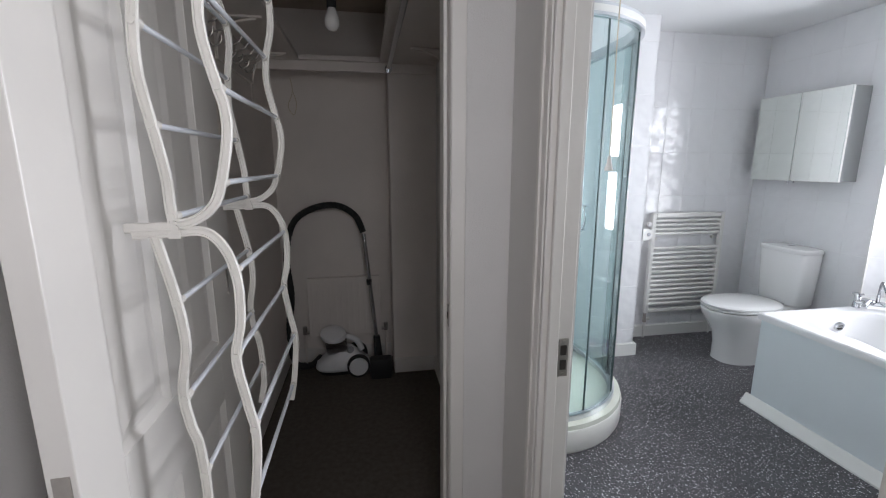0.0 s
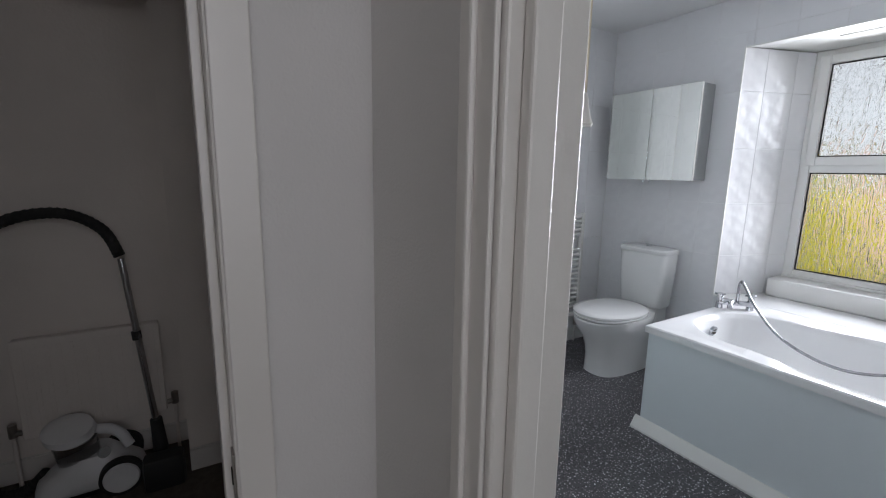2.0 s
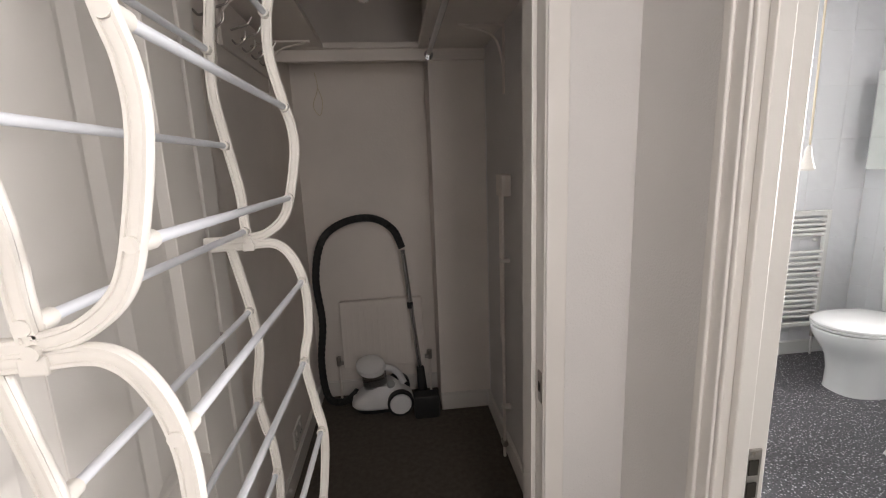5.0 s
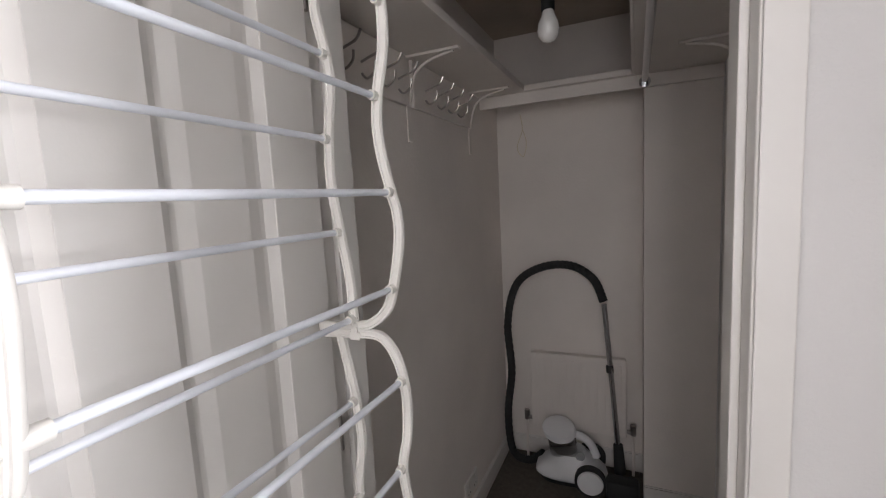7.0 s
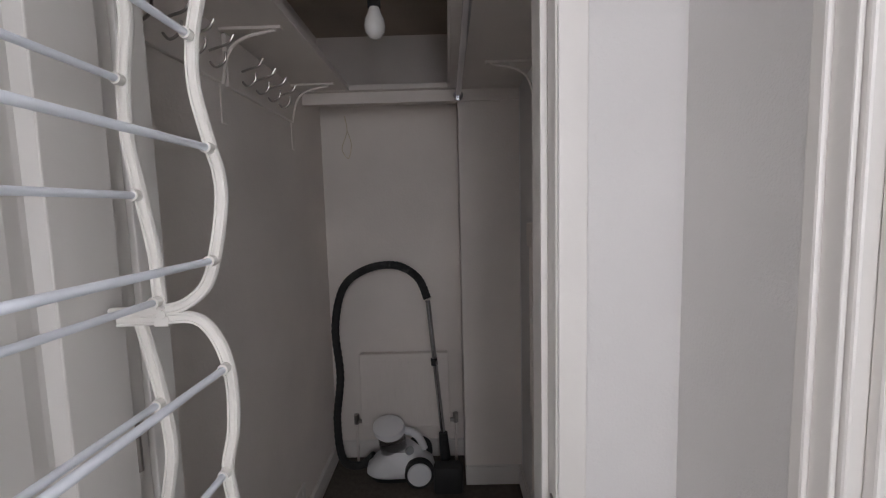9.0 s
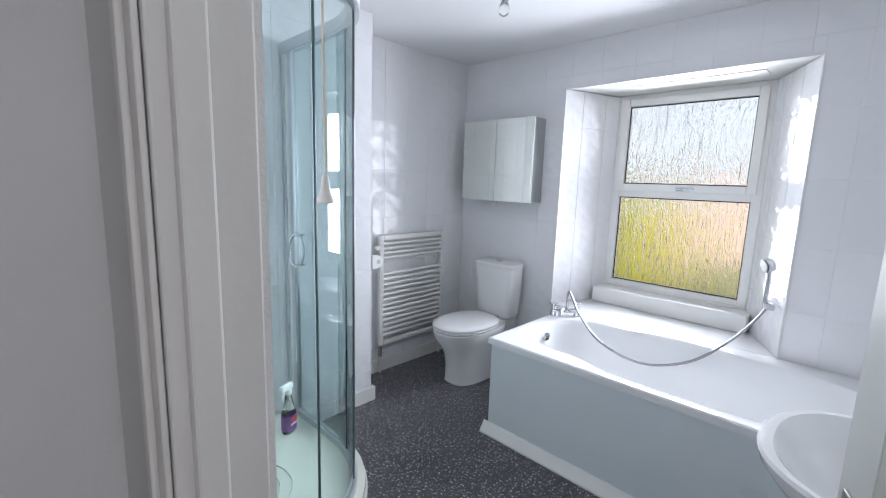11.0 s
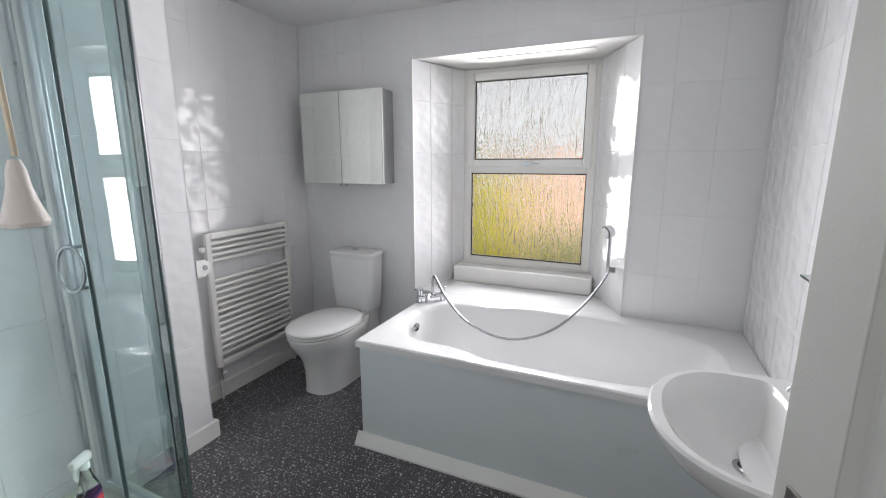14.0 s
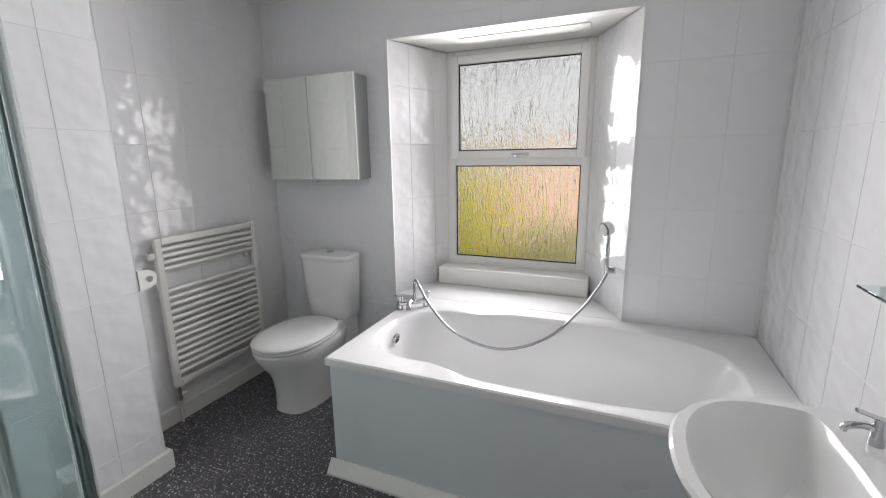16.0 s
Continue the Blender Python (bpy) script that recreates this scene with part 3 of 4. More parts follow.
rail = thing("hanging_rail", "chrome hanging rail under the closet shelf", "rail", (0.262, 0, 1.90))
part("tube", cyl((0, CY0 + 0.02, 0), (0, 2.745, 0), 0.0125, 18), M_CHROME, rail, smooth=True)
part("end_socket", cyl((0, 2.738, 0), (0, 2.7595, 0), 0.022, 18), M_CHROME, rail, smooth=True)
part("hanger_post", cyl((0, 1.75, 0.012), (0, 1.75, 0.06), 0.006, 10), M_CHROME, rail)
part("hanger_post", cyl((0, 2.60, 0.012), (0, 2.60, 0.06), 0.006, 10), M_CHROME, rail)

cb = thing("light_bulb", "white bulb in a dark holder hanging from the closet ceiling", "light bulb", (0.0, 2.055, 1.94))
prof = [(0.004, -0.042), (0.017, -0.038), (0.028, -0.024), (0.031, -0.008), (0.028, 0.012), (0.019, 0.032), (0.015, 0.045)]
part("bulb", loft([[Vector((r * math.cos(a * math.pi / 10), r * math.sin(a * math.pi / 10), z)) for a in range(20)] for r, z in prof]), mat("opal_bulb_glass", (0.82, 0.80, 0.76), 0.15, var=0.01), cb, smooth=True)
part("holder", cyl((0, 0, 0.045), (0, 0, 0.095), 0.019, 18), M_BLACK, cb, smooth=True)
part("flex", cyl((0, 0, 0.095), (0, 0, CEIL - 1.94 - 0.02), 0.004, 8), M_BLACK, cb)
part("ceiling_rose", cyl((0, 0, CEIL - 1.94 - 0.022), (0, 0, CEIL - 1.94 - 0.0005), 0.038, 20), M_PLASTIC, cb)

cr = thing("panel_radiator", "old cream panel radiator on the closet wall", "radiator", (0, 0, 0))
RXA, RXB, RZA, RZB = -0.300, 0.185, 0.20, 0.615
part("panel", box(RXA, RXB, 2.995, 3.010, RZA, RZB, 0.005), M_CLOSET, cr)
n = 12
for i in range(n):
    x = RXA + 0.03 + (RXB - RXA - 0.06) * i / (n - 1)
    part("flute", box(x - 0.008, x + 0.008, 2.9935, 2.996, RZA + 0.03, RZB - 0.03, 0.001, 1), M_CLOSET, cr)
part("top_grille", box(RXA + 0.005, RXB - 0.005, 3.0105, 3.045, RZB - 0.012, RZB - 0.004), M_CLOSET, cr)
for x in (RXA + 0.07, RXB - 0.07):
    part("wall_bracket", box(x - 0.015, x + 0.015, 3.0105, CY1 - 0.0005, RZA + 0.1, RZB - 0.1), M_CLOSET, cr)
for x, s in ((RXA - 0.028, 1), (RXB + 0.032, -1)):
    v = part("valve", cyl((x, 3.003, 0.235), (x + s * 0.03, 3.003, 0.235), 0.011, 12), M_BRUSH, cr, "dull brass valve")
    part("valve_cap", cyl((x, 3.003, 0.222), (x, 3.003, 0.275), 0.014, 14), M_BRUSH, v)
    part("pipe", cyl((x, 3.003, 0.0), (x, 3.003, 0.222), 0.0075, 10), M_CLOSET, v)

so = thing("wall_socket", "cream double wall socket low in the closet", "socket", (CX0, 2.43, 0.175))
part("plate", box(0.0005, 0.010, -0.073, 0.073, -0.043, 0.043, 0.003), M_PLASTIC, so)
for y in (-0.036, 0.036):
    part("switch", box(0.0095, 0.014, y - 0.006, y + 0.006, 0.008, 0.030, 0.0015), M_PLASTIC, so)
    for dy in (-0.011, 0.011):
        part("pin_slot", box(0.0095, 0.0105, y + dy - 0.003, y + dy + 0.003, -0.022, -0.016), M_DARK, so)

pp = thing("wall_pipe", "cream painted heating pipe with a capped joint", "pipe", (CX1 - 0.03, 2.34, 0))
part("riser", cyl((0, 0, 0.0), (0, 0, 1.24), 0.0075, 12), M_CLOSET, pp, smooth=True)
part("riser", cyl((0, 0.03, 0.62), (0, 0.03, 1.24), 0.0075, 12), M_CLOSET, pp, smooth=True)
part("elbow", tube(spline([(0, 0.03, 0.62), (0, 0.022, 0.60), (0, 0.0, 0.585)], 5), 0.010, 10), M_CLOSET, pp, smooth=True)
part("cap_box", box(-0.012, 0.0295, -0.04, 0.06, 1.24, 1.33, 0.004), M_CLOSET, pp)
for z in (0.25, 0.95):
    part("clip", box(-0.012, 0.0295, -0.012, 0.012, z, z + 0.018, 0.002), M_PLASTIC, pp)
part("valve", cyl((0, -0.014, 0.07), (0, 0.02, 0.07), 0.015, 14), M_BRUSH, pp)

wl = thing("loose_wire", "thin pale loose wire hanging on the closet wall", "wire", (-0.33, CY1 - 0.006, 1.87))
part("strand", tube(spline([(0, 0, 0.02), (0.01, 0, -0.06), (-0.02, 0, -0.15), (0.012, 0, -0.20), (0.03, 0, -0.13), (0.012, 0, -0.06)], 7), 0.0022, 6), M_TAN, wl, smooth=True)


def vacuum(at, rz):
    e = thing("vacuum_cleaner", "white cylinder vacuum cleaner with black hose", "vacuum cleaner", at, rz)
    body = [oval(0.0, 0, z, ax, ay, 2.8, 28) for z, ax, ay in ((0.035, 0.165, 0.085), (0.05, 0.178, 0.098), (0.080, 0.170, 0.100), (0.12, 0.120, 0.090), (0.165, 0.070, 0.070))]
    part("body", loft(body), M_VAC, e, smooth=True)
    part("base", loft([oval(0, 0, z, ax, ay, 3, 28) for z, ax, ay in ((0.012, 0.15, 0.08), (0.034, 0.158, 0.088))]), M_BLACK, e)
    bin_ = part("dust_bin", loft([[Vector((-0.030 + r * math.cos(a * math.pi / 12) - k * 0.12, r * math.sin(a * math.pi / 12), 0.10 + k)) for a in range(24)] for r, k in ((0.055, 0.0), (0.068, 0.03), (0.072, 0.128))]), M_SMOKE, e, "smoked clear plastic dust bin", smooth=True)
    part("bin_lid", loft([[Vector((-0.046 + r * math.cos(a * math.pi / 12) - (k - 0.13) * 0.3, r * math.sin(a * math.pi / 12), 0.10 + k + 0.25 * r * math.sin(a * math.pi / 12))) for a in range(24)] for r, k in ((0.074, 0.145), (0.082, 0.155), (0.080, 0.178), (0.050, 0.192))]), M_VAC, bin_, smooth=True)
    part("carry_handle", tube(spline([(0.02, 0.02, 0.235), (0.06, 0.02, 0.225), (0.10, 0.01, 0.195), (0.125, 0, 0.14)], 6), 0.020, 10), M_VAC, e, smooth=True)
    part("dial", cyl((0.045, -0.062, 0.168), (0.052, -0.085, 0.185), 0.020, 18), M_GREY, e)
    for s in (-1, 1):
        w = part("wheel", cyl((0.095, s * 0.088, 0.075), (0.095, s * 0.122, 0.075), 0.073, 32), M_BLACK, e, "black wheel with white cap", smooth=True)
        part("hub_cap", cyl((0.095, s * 0.121, 0.075), (0.095, s * 0.130, 0.075), 0.061, 32, r2=0.056) if s > 0 else cyl((0.095, -0.121, 0.075), (0.095, -0.130, 0.075), 0.061, 32, r2=0.056), M_VAC, w, smooth=True)
    part("castor", cyl((-0.12, -0.012, 0.016), (-0.12, 0.012, 0.016), 0.016, 16), M_BLACK, e)
    return e


vac = vacuum((-0.075, 2.872, 0), 4)
hose = spline([(-0.22, 2.90, 0.10), (-0.30, 2.92, 0.03), (-0.39, 2.915, 0.07), (-0.415, 2.93, 0.28), (-0.390, 2.94, 0.52), (-0.405, 2.945, 0.78), (-0.355, 2.95, 0.99), (-0.235, 2.95, 1.085), (-0.08, 2.95, 1.105), (0.035, 2.945, 1.04), (0.085, 2.93, 0.93)], 14)
part("hose", tube(hose, 0.0205, 12, ribs=0.06), M_BLACK, None, smooth=False).parent = vac
bpy.data.objects["hose"].matrix_parent_inverse = vac.matrix_basis.inverted()
for nm, bm, m_, lb in (("wand", cyl((0.087, 2.928, 0.92), (0.150, 2.86, 0.22), 0.0125, 14), M_CHROME, "chrome telescopic wand"), ("wand_collar", cyl((0.111, 2.902, 0.62), (0.114, 2.899, 0.585), 0.017, 14), M_BLACK, ""), ("floor_head_neck", cyl((0.150, 2.86, 0.24), (0.158, 2.853, 0.10), 0.022, 14, r2=0.028), M_BLACK, ""), ("floor_head", box(0.10, 0.245, 2.70, 2.785, 0.0, 0.14, 0.02), M_BLACK, "black floor head standing on edge")):
    o = part(nm, bm, m_, vac, lb, smooth=True)
    o.matrix_parent_inverse = vac.matrix_basis.inverted()


# ---- window ----
win = thing("window_1", "white upvc window with drip-patterned glass and top opener", "window", (GX, 0, 0), kind="structure")
FW = 0.052
Tz = 1.345
for b in ((0, 0.07, GY0, GY0 + FW, GZ0, GZ1), (0, 0.07, GY1 - FW, GY1, GZ0, GZ1)):
    part("window_frame", box(*b, 0.004), M_UPVC, win)
for b in ((0.0005, 0.0695, GY0 + FW, GY1 - FW, GZ0, GZ0 + FW), (0.0005, 0.0695, GY0 + FW, GY1 - FW, GZ1 - FW, GZ1), (0.0005, 0.0695, GY0 + FW, GY1 - FW, Tz - 0.03, Tz + 0.03)):
    part("window_frame", box(*b, 0.004), M_UPVC, win)
sash = part("sash", box(-0.016, 0.05, GY0 + 0.028, GY0 + 0.078, Tz + 0.012, GZ1 - 0.028, 0.005), M_UPVC, win)
part("sash_rail", box(-0.016, 0.05, GY1 - 0.078, GY1 - 0.028, Tz + 0.012, GZ1 - 0.028, 0.005), M_UPVC, sash)
part("sash_rail", box(-0.0155, 0.0495, GY0 + 0.078, GY1 - 0.078, Tz + 0.012, Tz + 0.062, 0.005), M_UPVC, sash)
part("sash_rail", box(-0.0155, 0.0495, GY0 + 0.078, GY1 - 0.078, GZ1 - 0.078, GZ1 - 0.028, 0.005), M_UPVC, sash)
up = (GY0 + 0.078, GY1 - 0.078, Tz + 0.062, GZ1 - 0.078)
lo = (GY0 + FW, GY1 - FW, GZ0 + FW, Tz - 0.03)
for (y0, y1, z0, z1), x in ((up, 0.012), (lo, 0.024)):
    g = part("pane", box(x, x + 0.006, y0 - 0.004, y1 + 0.004, z0 - 0.004, z1 + 0.004), M_OBSCURE, win, "drip-patterned obscure glass")
    g.visible_shadow = False
    k = 0.007
    for b in ((y0, y0 + k, z0, z1), (y1 - k, y1, z0, z1), (y0 + k, y1 - k, z0, z0 + k), (y0 + k, y1 - k, z1 - k, z1)):
        part("gasket", box(x - 0.004, x - 0.0005, *b), M_BLACK, win)
wh = part("window_handle", box(-0.024, -0.0162, 1.555, 1.60, Tz + 0.022, Tz + 0.042, 0.002), M_CHROME, win, "small chrome window handle")
part("lever", box(-0.040, -0.0245, 1.49, 1.592, Tz + 0.028, Tz + 0.042, 0.004), M_CHROME, wh)
part("window_sill", box(3.43 - GX, -0.001, 1.10, 2.045, WZ0 + 0.001, GZ0 + 0.004, 0.008), M_UPVC, win, "thick white boxed sill")
part("glazing_trim", box(-0.014, -0.0005, GY0, GY1, GZ0 + 0.0045, GZ0 + 0.02, 0.003), M_UPVC, win)

# rough plaster band above the window
band = tagged(part("plaster_band", loft([[Vector((3.30, y, WZ1 - 0.001)), Vector((3.44 + 0.012 * math.sin(y * 19), y, WZ1 - 0.001)), Vector((3.44 + 0.012 * math.sin(y * 19), y, WZ1 + 0.006)), Vector((3.30, y, WZ1 + 0.006))] for y in [1.15 + 0.03 * i for i in range(24)]]), mat("rough_white_plaster", (0.76, 0.75, 0.72), 0.7, var=0.1, scale=25, bump=1.0, bscale=30)), "rough patched plaster on the recess top", "plaster", "", "structure")


# ---- outside: bank of shrubs, brick house and overcast sky beyond the glass ----
M_LEAFY = mat("yellow_green_broom", (0.72, 0.66, 0.04), 0.7, var=0.4, scale=9)
M_HEDGE = mat("olive_hedge", (0.36, 0.37, 0.16), 0.8, var=0.4, scale=7)
M_BRICKW = mat("pinkish_rendered_wall", (0.74, 0.50, 0.40), 0.8, var=0.12, scale=4)
M_GRASS = mat("pale_grass", (0.42, 0.42, 0.20), 0.9, var=0.3, scale=5)
M_BARK = mat("bare_bark", (0.13, 0.12, 0.11), 0.9, var=0.3, scale=14)
structure("foundation", box(CX0 - 0.1, GX + 0.08, HY0 - 0.1, BY1 + 0.1, -0.5, -0.051), M_BRICKW, "plain footing below the house floor", "foundation")
structure("ground", box(-400, 600, -500, 500, -0.7, -0.5), M_GRASS, "pale rough grass outside the window", "ground")


def shrub(name, label, c, r, h, material, count, seed):
    rnd = random.Random(seed)
    bm = bmesh.new()
    for i in range(count):
        a, q, z = rnd.uniform(0, 6.28), rnd.random() ** 0.6, rnd.random()
        rr = r * q * (1 - 0.5 * z)
        p = Vector((c[0] + rr * math.cos(a), c[1] + rr * math.sin(a), c[2] + 0.1 + h * z))
        s = rnd.uniform(0.05, 0.13)
        d = Vector((rnd.uniform(-1, 1), rnd.uniform(-1, 1), rnd.uniform(0.4, 1.6))).normalized() * s * 2
        w = d.cross(Vector((rnd.uniform(-1, 1), rnd.uniform(-1, 1), 0.2))).normalized() * s * 0.5
        vs = [bm.verts.new(v) for v in (p, p + d * 0.5 + w, p + d, p + d * 0.5 - w)]
        bm.faces.new(vs)
    e = thing(name, label, "shrub", c)
    o = part("crown", bm, material, e)
    o.matrix_parent_inverse = e.matrix_basis.inverted()
    t = part("stem", cyl(c, (c[0], c[1], c[2] + h * 0.5), 0.03, 8, r2=0.015), M_BARK, e)
    t.matrix_parent_inverse = e.matrix_basis.inverted()


shrub("flowering_shrub", "bright yellow-green flowering shrub on the grass", (6.0, 2.58, -0.5), 0.42, 1.40, M_LEAFY, 2400, 3)
shrub("hedge_shrub", "olive green hedge shrub behind the house wall", (8.2, 4.2, -0.5), 1.2, 1.75, M_HEDGE, 1800, 4)
shrub("hedge_shrub", "low olive shrub on the grass", (6.4, 1.55, -0.5), 0.8, 0.75, M_HEDGE, 1500, 5)
gw = tagged(part("garden_wall", box(9.0, 9.3, -6.0, 2.95, -0.5, 1.55, 0.02), M_BRICKW), "pinkish rendered garden wall behind the shrubs", "wall")


def bare_tree(c, h, seed):
    rnd = random.Random(seed)
    e = thing("bare_tree", "leafless tree against the overcast sky", "tree", c, group="bare trees outside")
    part("trunk", cyl((0, 0, 0), (0, 0, h * 0.5), 0.10, 8, r2=0.06), M_BARK, e)
    bm = bmesh.new()

    def grow(p, d, l, r, n):
        q = p + d * l
        cyl(p, q, r, 5, r2=r * 0.6, bm=bm)
        if n:
            for _ in range(3):
                dd = (d + Vector((rnd.uniform(-0.7, 0.7), rnd.uniform(-0.7, 0.7), rnd.uniform(-0.1, 0.6)))).normalized()
                grow(q, dd, l * rnd.uniform(0.6, 0.85), r * 0.6, n - 1)
    grow(Vector((0, 0, h * 0.45)), Vector((0, 0, 1)), h * 0.22, 0.085, 5)
    part("crown", bm, M_BARK, e, "bare twiggy crown")


for i, (x, y, h) in enumerate(((12, 6.6, 6.0), (12.5, 5.2, 5.4), (12, 3.8, 6.2), (13, 2.6, 5.6), (12.5, 7.6, 6.5), (11.6, 4.5, 5.0), (11.4, 3.1, 4.8), (13.4, 1.7, 6.0), (11.8, 5.9, 4.9))):
    bare_tree((x, y, -0.5), h, i)


# ---- bath ----
BA0, BA1, BB0, BB1, BZ = 2.250, BX1 - 0.001, BY0 + 0.001, 2.062, 0.552
bath = thing("bathtub", "white acrylic bath with pale panel under the window", "bathtub", (0, 0, 0))
ccx, ccy = 2.665, 1.235
K = 96
shell = [
    rect_ring(BA0 + 0.010, BA1, BB0, BB1 - 0.010, BZ - 0.040, K),
    rect_ring(BA0, BA1, BB0, BB1, BZ - 0.036, K),
    rect_ring(BA0, BA1, BB0, BB1, BZ - 0.006, K),
    rect_ring(BA0 + 0.006, BA1, BB0, BB1 - 0.006, BZ, K),
    oval(ccx, ccy, BZ, 0.365, 0.765, 3.0, K),
    oval(ccx, ccy, BZ - 0.005, 0.358, 0.757, 3.0, K),
    oval(ccx, ccy, BZ - 0.030, 0.345, 0.742, 3.0, K),
    oval(ccx, ccy + 0.01, BZ - 0.16, 0.315, 0.695, 2.9, K),
    oval(ccx, ccy + 0.03, BZ - 0.30, 0.285, 0.635, 2.8, K),
    oval(ccx, ccy + 0.05, BZ - 0.365, 0.250, 0.575, 2.6, K),
    oval(ccx, ccy + 0.05, BZ - 0.385, 0.190, 0.50, 2.4, K),
    oval(ccx, ccy + 0.05, BZ - 0.388, 0.05, 0.15, 2.2, K),
]
for ring in shell[4:]:
    for p in ring:
        p.x = ccx + (p.x - ccx) * (1 - 0.10 * math.exp(-((p.y - 1.60) / 0.13) ** 2) - 0.05 * max(0.0, min(1.0, (p.y - 1.45) / 0.2)))
part("shell", loft(shell, cap0=False), M_ACRYLIC, bath, smooth=True)
part("side_panel", box(BA0 + 0.016, BA0 + 0.030, BB0, BB1 - 0.012, 0.0, BZ - 0.038, 0.002), M_PANEL, bath, "pale blue-white bath panel")
part("end_panel", box(BA0 + 0.031, BA1, BB1 - 0.028, BB1 - 0.014, 0.0, BZ - 0.038, 0.002), M_PANEL, bath, "pale blue-white end panel")
bm = bmesh.new()
loft([[Vector((BA0 - 0.027, y, 0.0005)), Vector((BA0 + 0.0155, y, 0.0005)), Vector((BA0 + 0.0155, y, 0.058)), Vector((BA0 + 0.008, y, 0.060)), Vector((BA0 - 0.027, y, 0.010))] for y in (BB0, BB1 + 0.010)], bm=bm)
part("plinth_strip", bm, M_WGLOSS, bath, "cream sealing strip along the floor")
ov = part("overflow", cyl((ccx, 1.955, 0.485), (ccx, 1.941, 0.482), 0.026, 24), M_CHROME, bath, "round chrome overflow", smooth=True)
for dz in (-0.009, 0.009):
    part("slot", box(ccx - 0.014, ccx + 0.014, 1.9385, 1.9415, 0.482 + dz - 0.004, 0.482 + dz + 0.004), M_DARK, ov)
part("waste", cyl((ccx, 1.62, BZ - 0.388), (ccx, 1.62, BZ - 0.382), 0.03, 24), M_CHROME, bath, smooth=True)

mx = thing("bath_mixer_tap", "chrome bath mixer tap with shower hose", "tap", (2.935, 1.985, BZ), -48)
for s in (-1, 1):
    part("pillar", cyl((s * 0.075, 0, 0), (s * 0.075, 0, 0.035), 0.020, 18, r2=0.016), M_CHROME, mx, smooth=True)
    h = part("tap_head", cyl((s * 0.075, 0, 0.035), (s * 0.075, 0, 0.085), 0.014, 16, r2=0.018), M_CHROME, mx, smooth=True)
    for a in range(3):
        c_, s_ = math.cos(a * math.pi * 2 / 3 + 0.4), math.sin(a * math.pi * 2 / 3 + 0.4)
        part("grip", cyl((s * 0.075, 0, 0.078), (s * 0.075 + 0.028 * c_, 0.028 * s_, 0.078), 0.005, 8), M_CHROME, h, smooth=True)
part("bridge", box(-0.085, 0.085, -0.020, 0.020, 0.022, 0.048, 0.008), M_CHROME, mx, smooth=True)
part("spout", tube(spline([(-0.01, -0.01, 0.04), (-0.03, -0.05, 0.055), (-0.05, -0.095, 0.045), (-0.055, -0.11, 0.028)], 6), 0.013, 12), M_CHROME, mx, smooth=True)
part("riser", cyl((0.01, 0, 0.046), (0.01, 0, 0.09), 0.009, 12), M_CHROME, mx, smooth=True)

hp = spline([(2.942, 1.978, 0.64), (2.943, 1.977, 0.69), (2.928, 1.960, 0.715), (2.90, 1.925, 0.69), (2.87, 1.85, 0.60), (2.85, 1.72, 0.49), (2.86, 1.55, 0.425), (2.90, 1.40, 0.42), (2.97, 1.24, 0.48), (3.06, 1.11, 0.60), (3.14, 1.03, 0.71), (3.175, 0.995, 0.775)], 16)
hs = thing("shower_hose", "ribbed chrome shower hose looping over the bath", "shower hose", (2.942, 1.978, 0.64))
o = part("hose", tube(hp, 0.0070, 10, ribs=0.045), M_RIBBED, hs)
o.matrix_parent_inverse = hs.matrix_basis.inverted()
sh = thing("hand_shower", "chrome hand shower resting in a wall bracket", "hand shower", (3.185, 0.985, 0.80))
part("bracket", box(-0.012, 0.022, -0.030, 0.014, -0.022, 0.014, 0.006), M_CHROME, sh, "chrome wall bracket")
part("handle", tube(spline([(0, 0.012, -0.03), (0.0, 0.014, 0.05), (0.002, 0.014, 0.13), (-0.004, 0.016, 0.19)], 7), 0.011, 12), M_CHROME, sh, smooth=True)
hd = part("head", cyl((0.004, 0.008, 0.215), (-0.018, 0.036, 0.205), 0.034, 24, r2=0.038), M_CHROME, sh, smooth=True)
part("spray_face", cyl((-0.018, 0.036, 0.205), (-0.0205, 0.0395, 0.204), 0.031, 24), M_GREY, hd)

# ---- toilet ----
TY = 2.590
toilet = thing("toilet", "white close-coupled toilet with lid closed", "toilet", (0, TY, 0))
pan = []
for z, cx, ax, ay, n, sq in ((0.0, 2.775, 0.250, 0.132, 3.0, 0.04), (0.02, 2.775, 0.247, 0.129, 3.0, 0.04), (0.12, 2.772, 0.246, 0.128, 2.9, 0.05), (0.20, 2.762, 0.254, 0.134, 2.7, 0.03), (0.25, 2.75, 0.270, 0.146, 2.5, 0.0), (0.30, 2.735, 0.295, 0.165, 2.35, 0.0), (0.345, 2.725, 0.312, 0.180, 2.3, 0.0), (0.375, 2.722, 0.316, 0.184, 2.3, 0.0), (0.382, 2.722, 0.312, 0.180, 2.3, 0.0)):
    pan.append(oval(cx, 0, z, ax, ay, n, 56, sq))
part("pan", loft(pan), M_CERAMIC, toilet, smooth=True)
part("pedestal_back", box(2.90, BX1 - 0.012, -0.115, 0.115, 0.0, 0.405, 0.02, 3), M_CERAMIC, toilet, smooth=True)
seat = []
for z, ax, ay in ((0.385, 0.252, 0.183), (0.390, 0.260, 0.190), (0.400, 0.262, 0.192), (0.403, 0.259, 0.189)):
    seat.append(oval(2.668, 0, z, ax, ay, 2.25, 56, 0.04))
part("seat", loft(seat), M_CERAMIC, toilet, smooth=True)
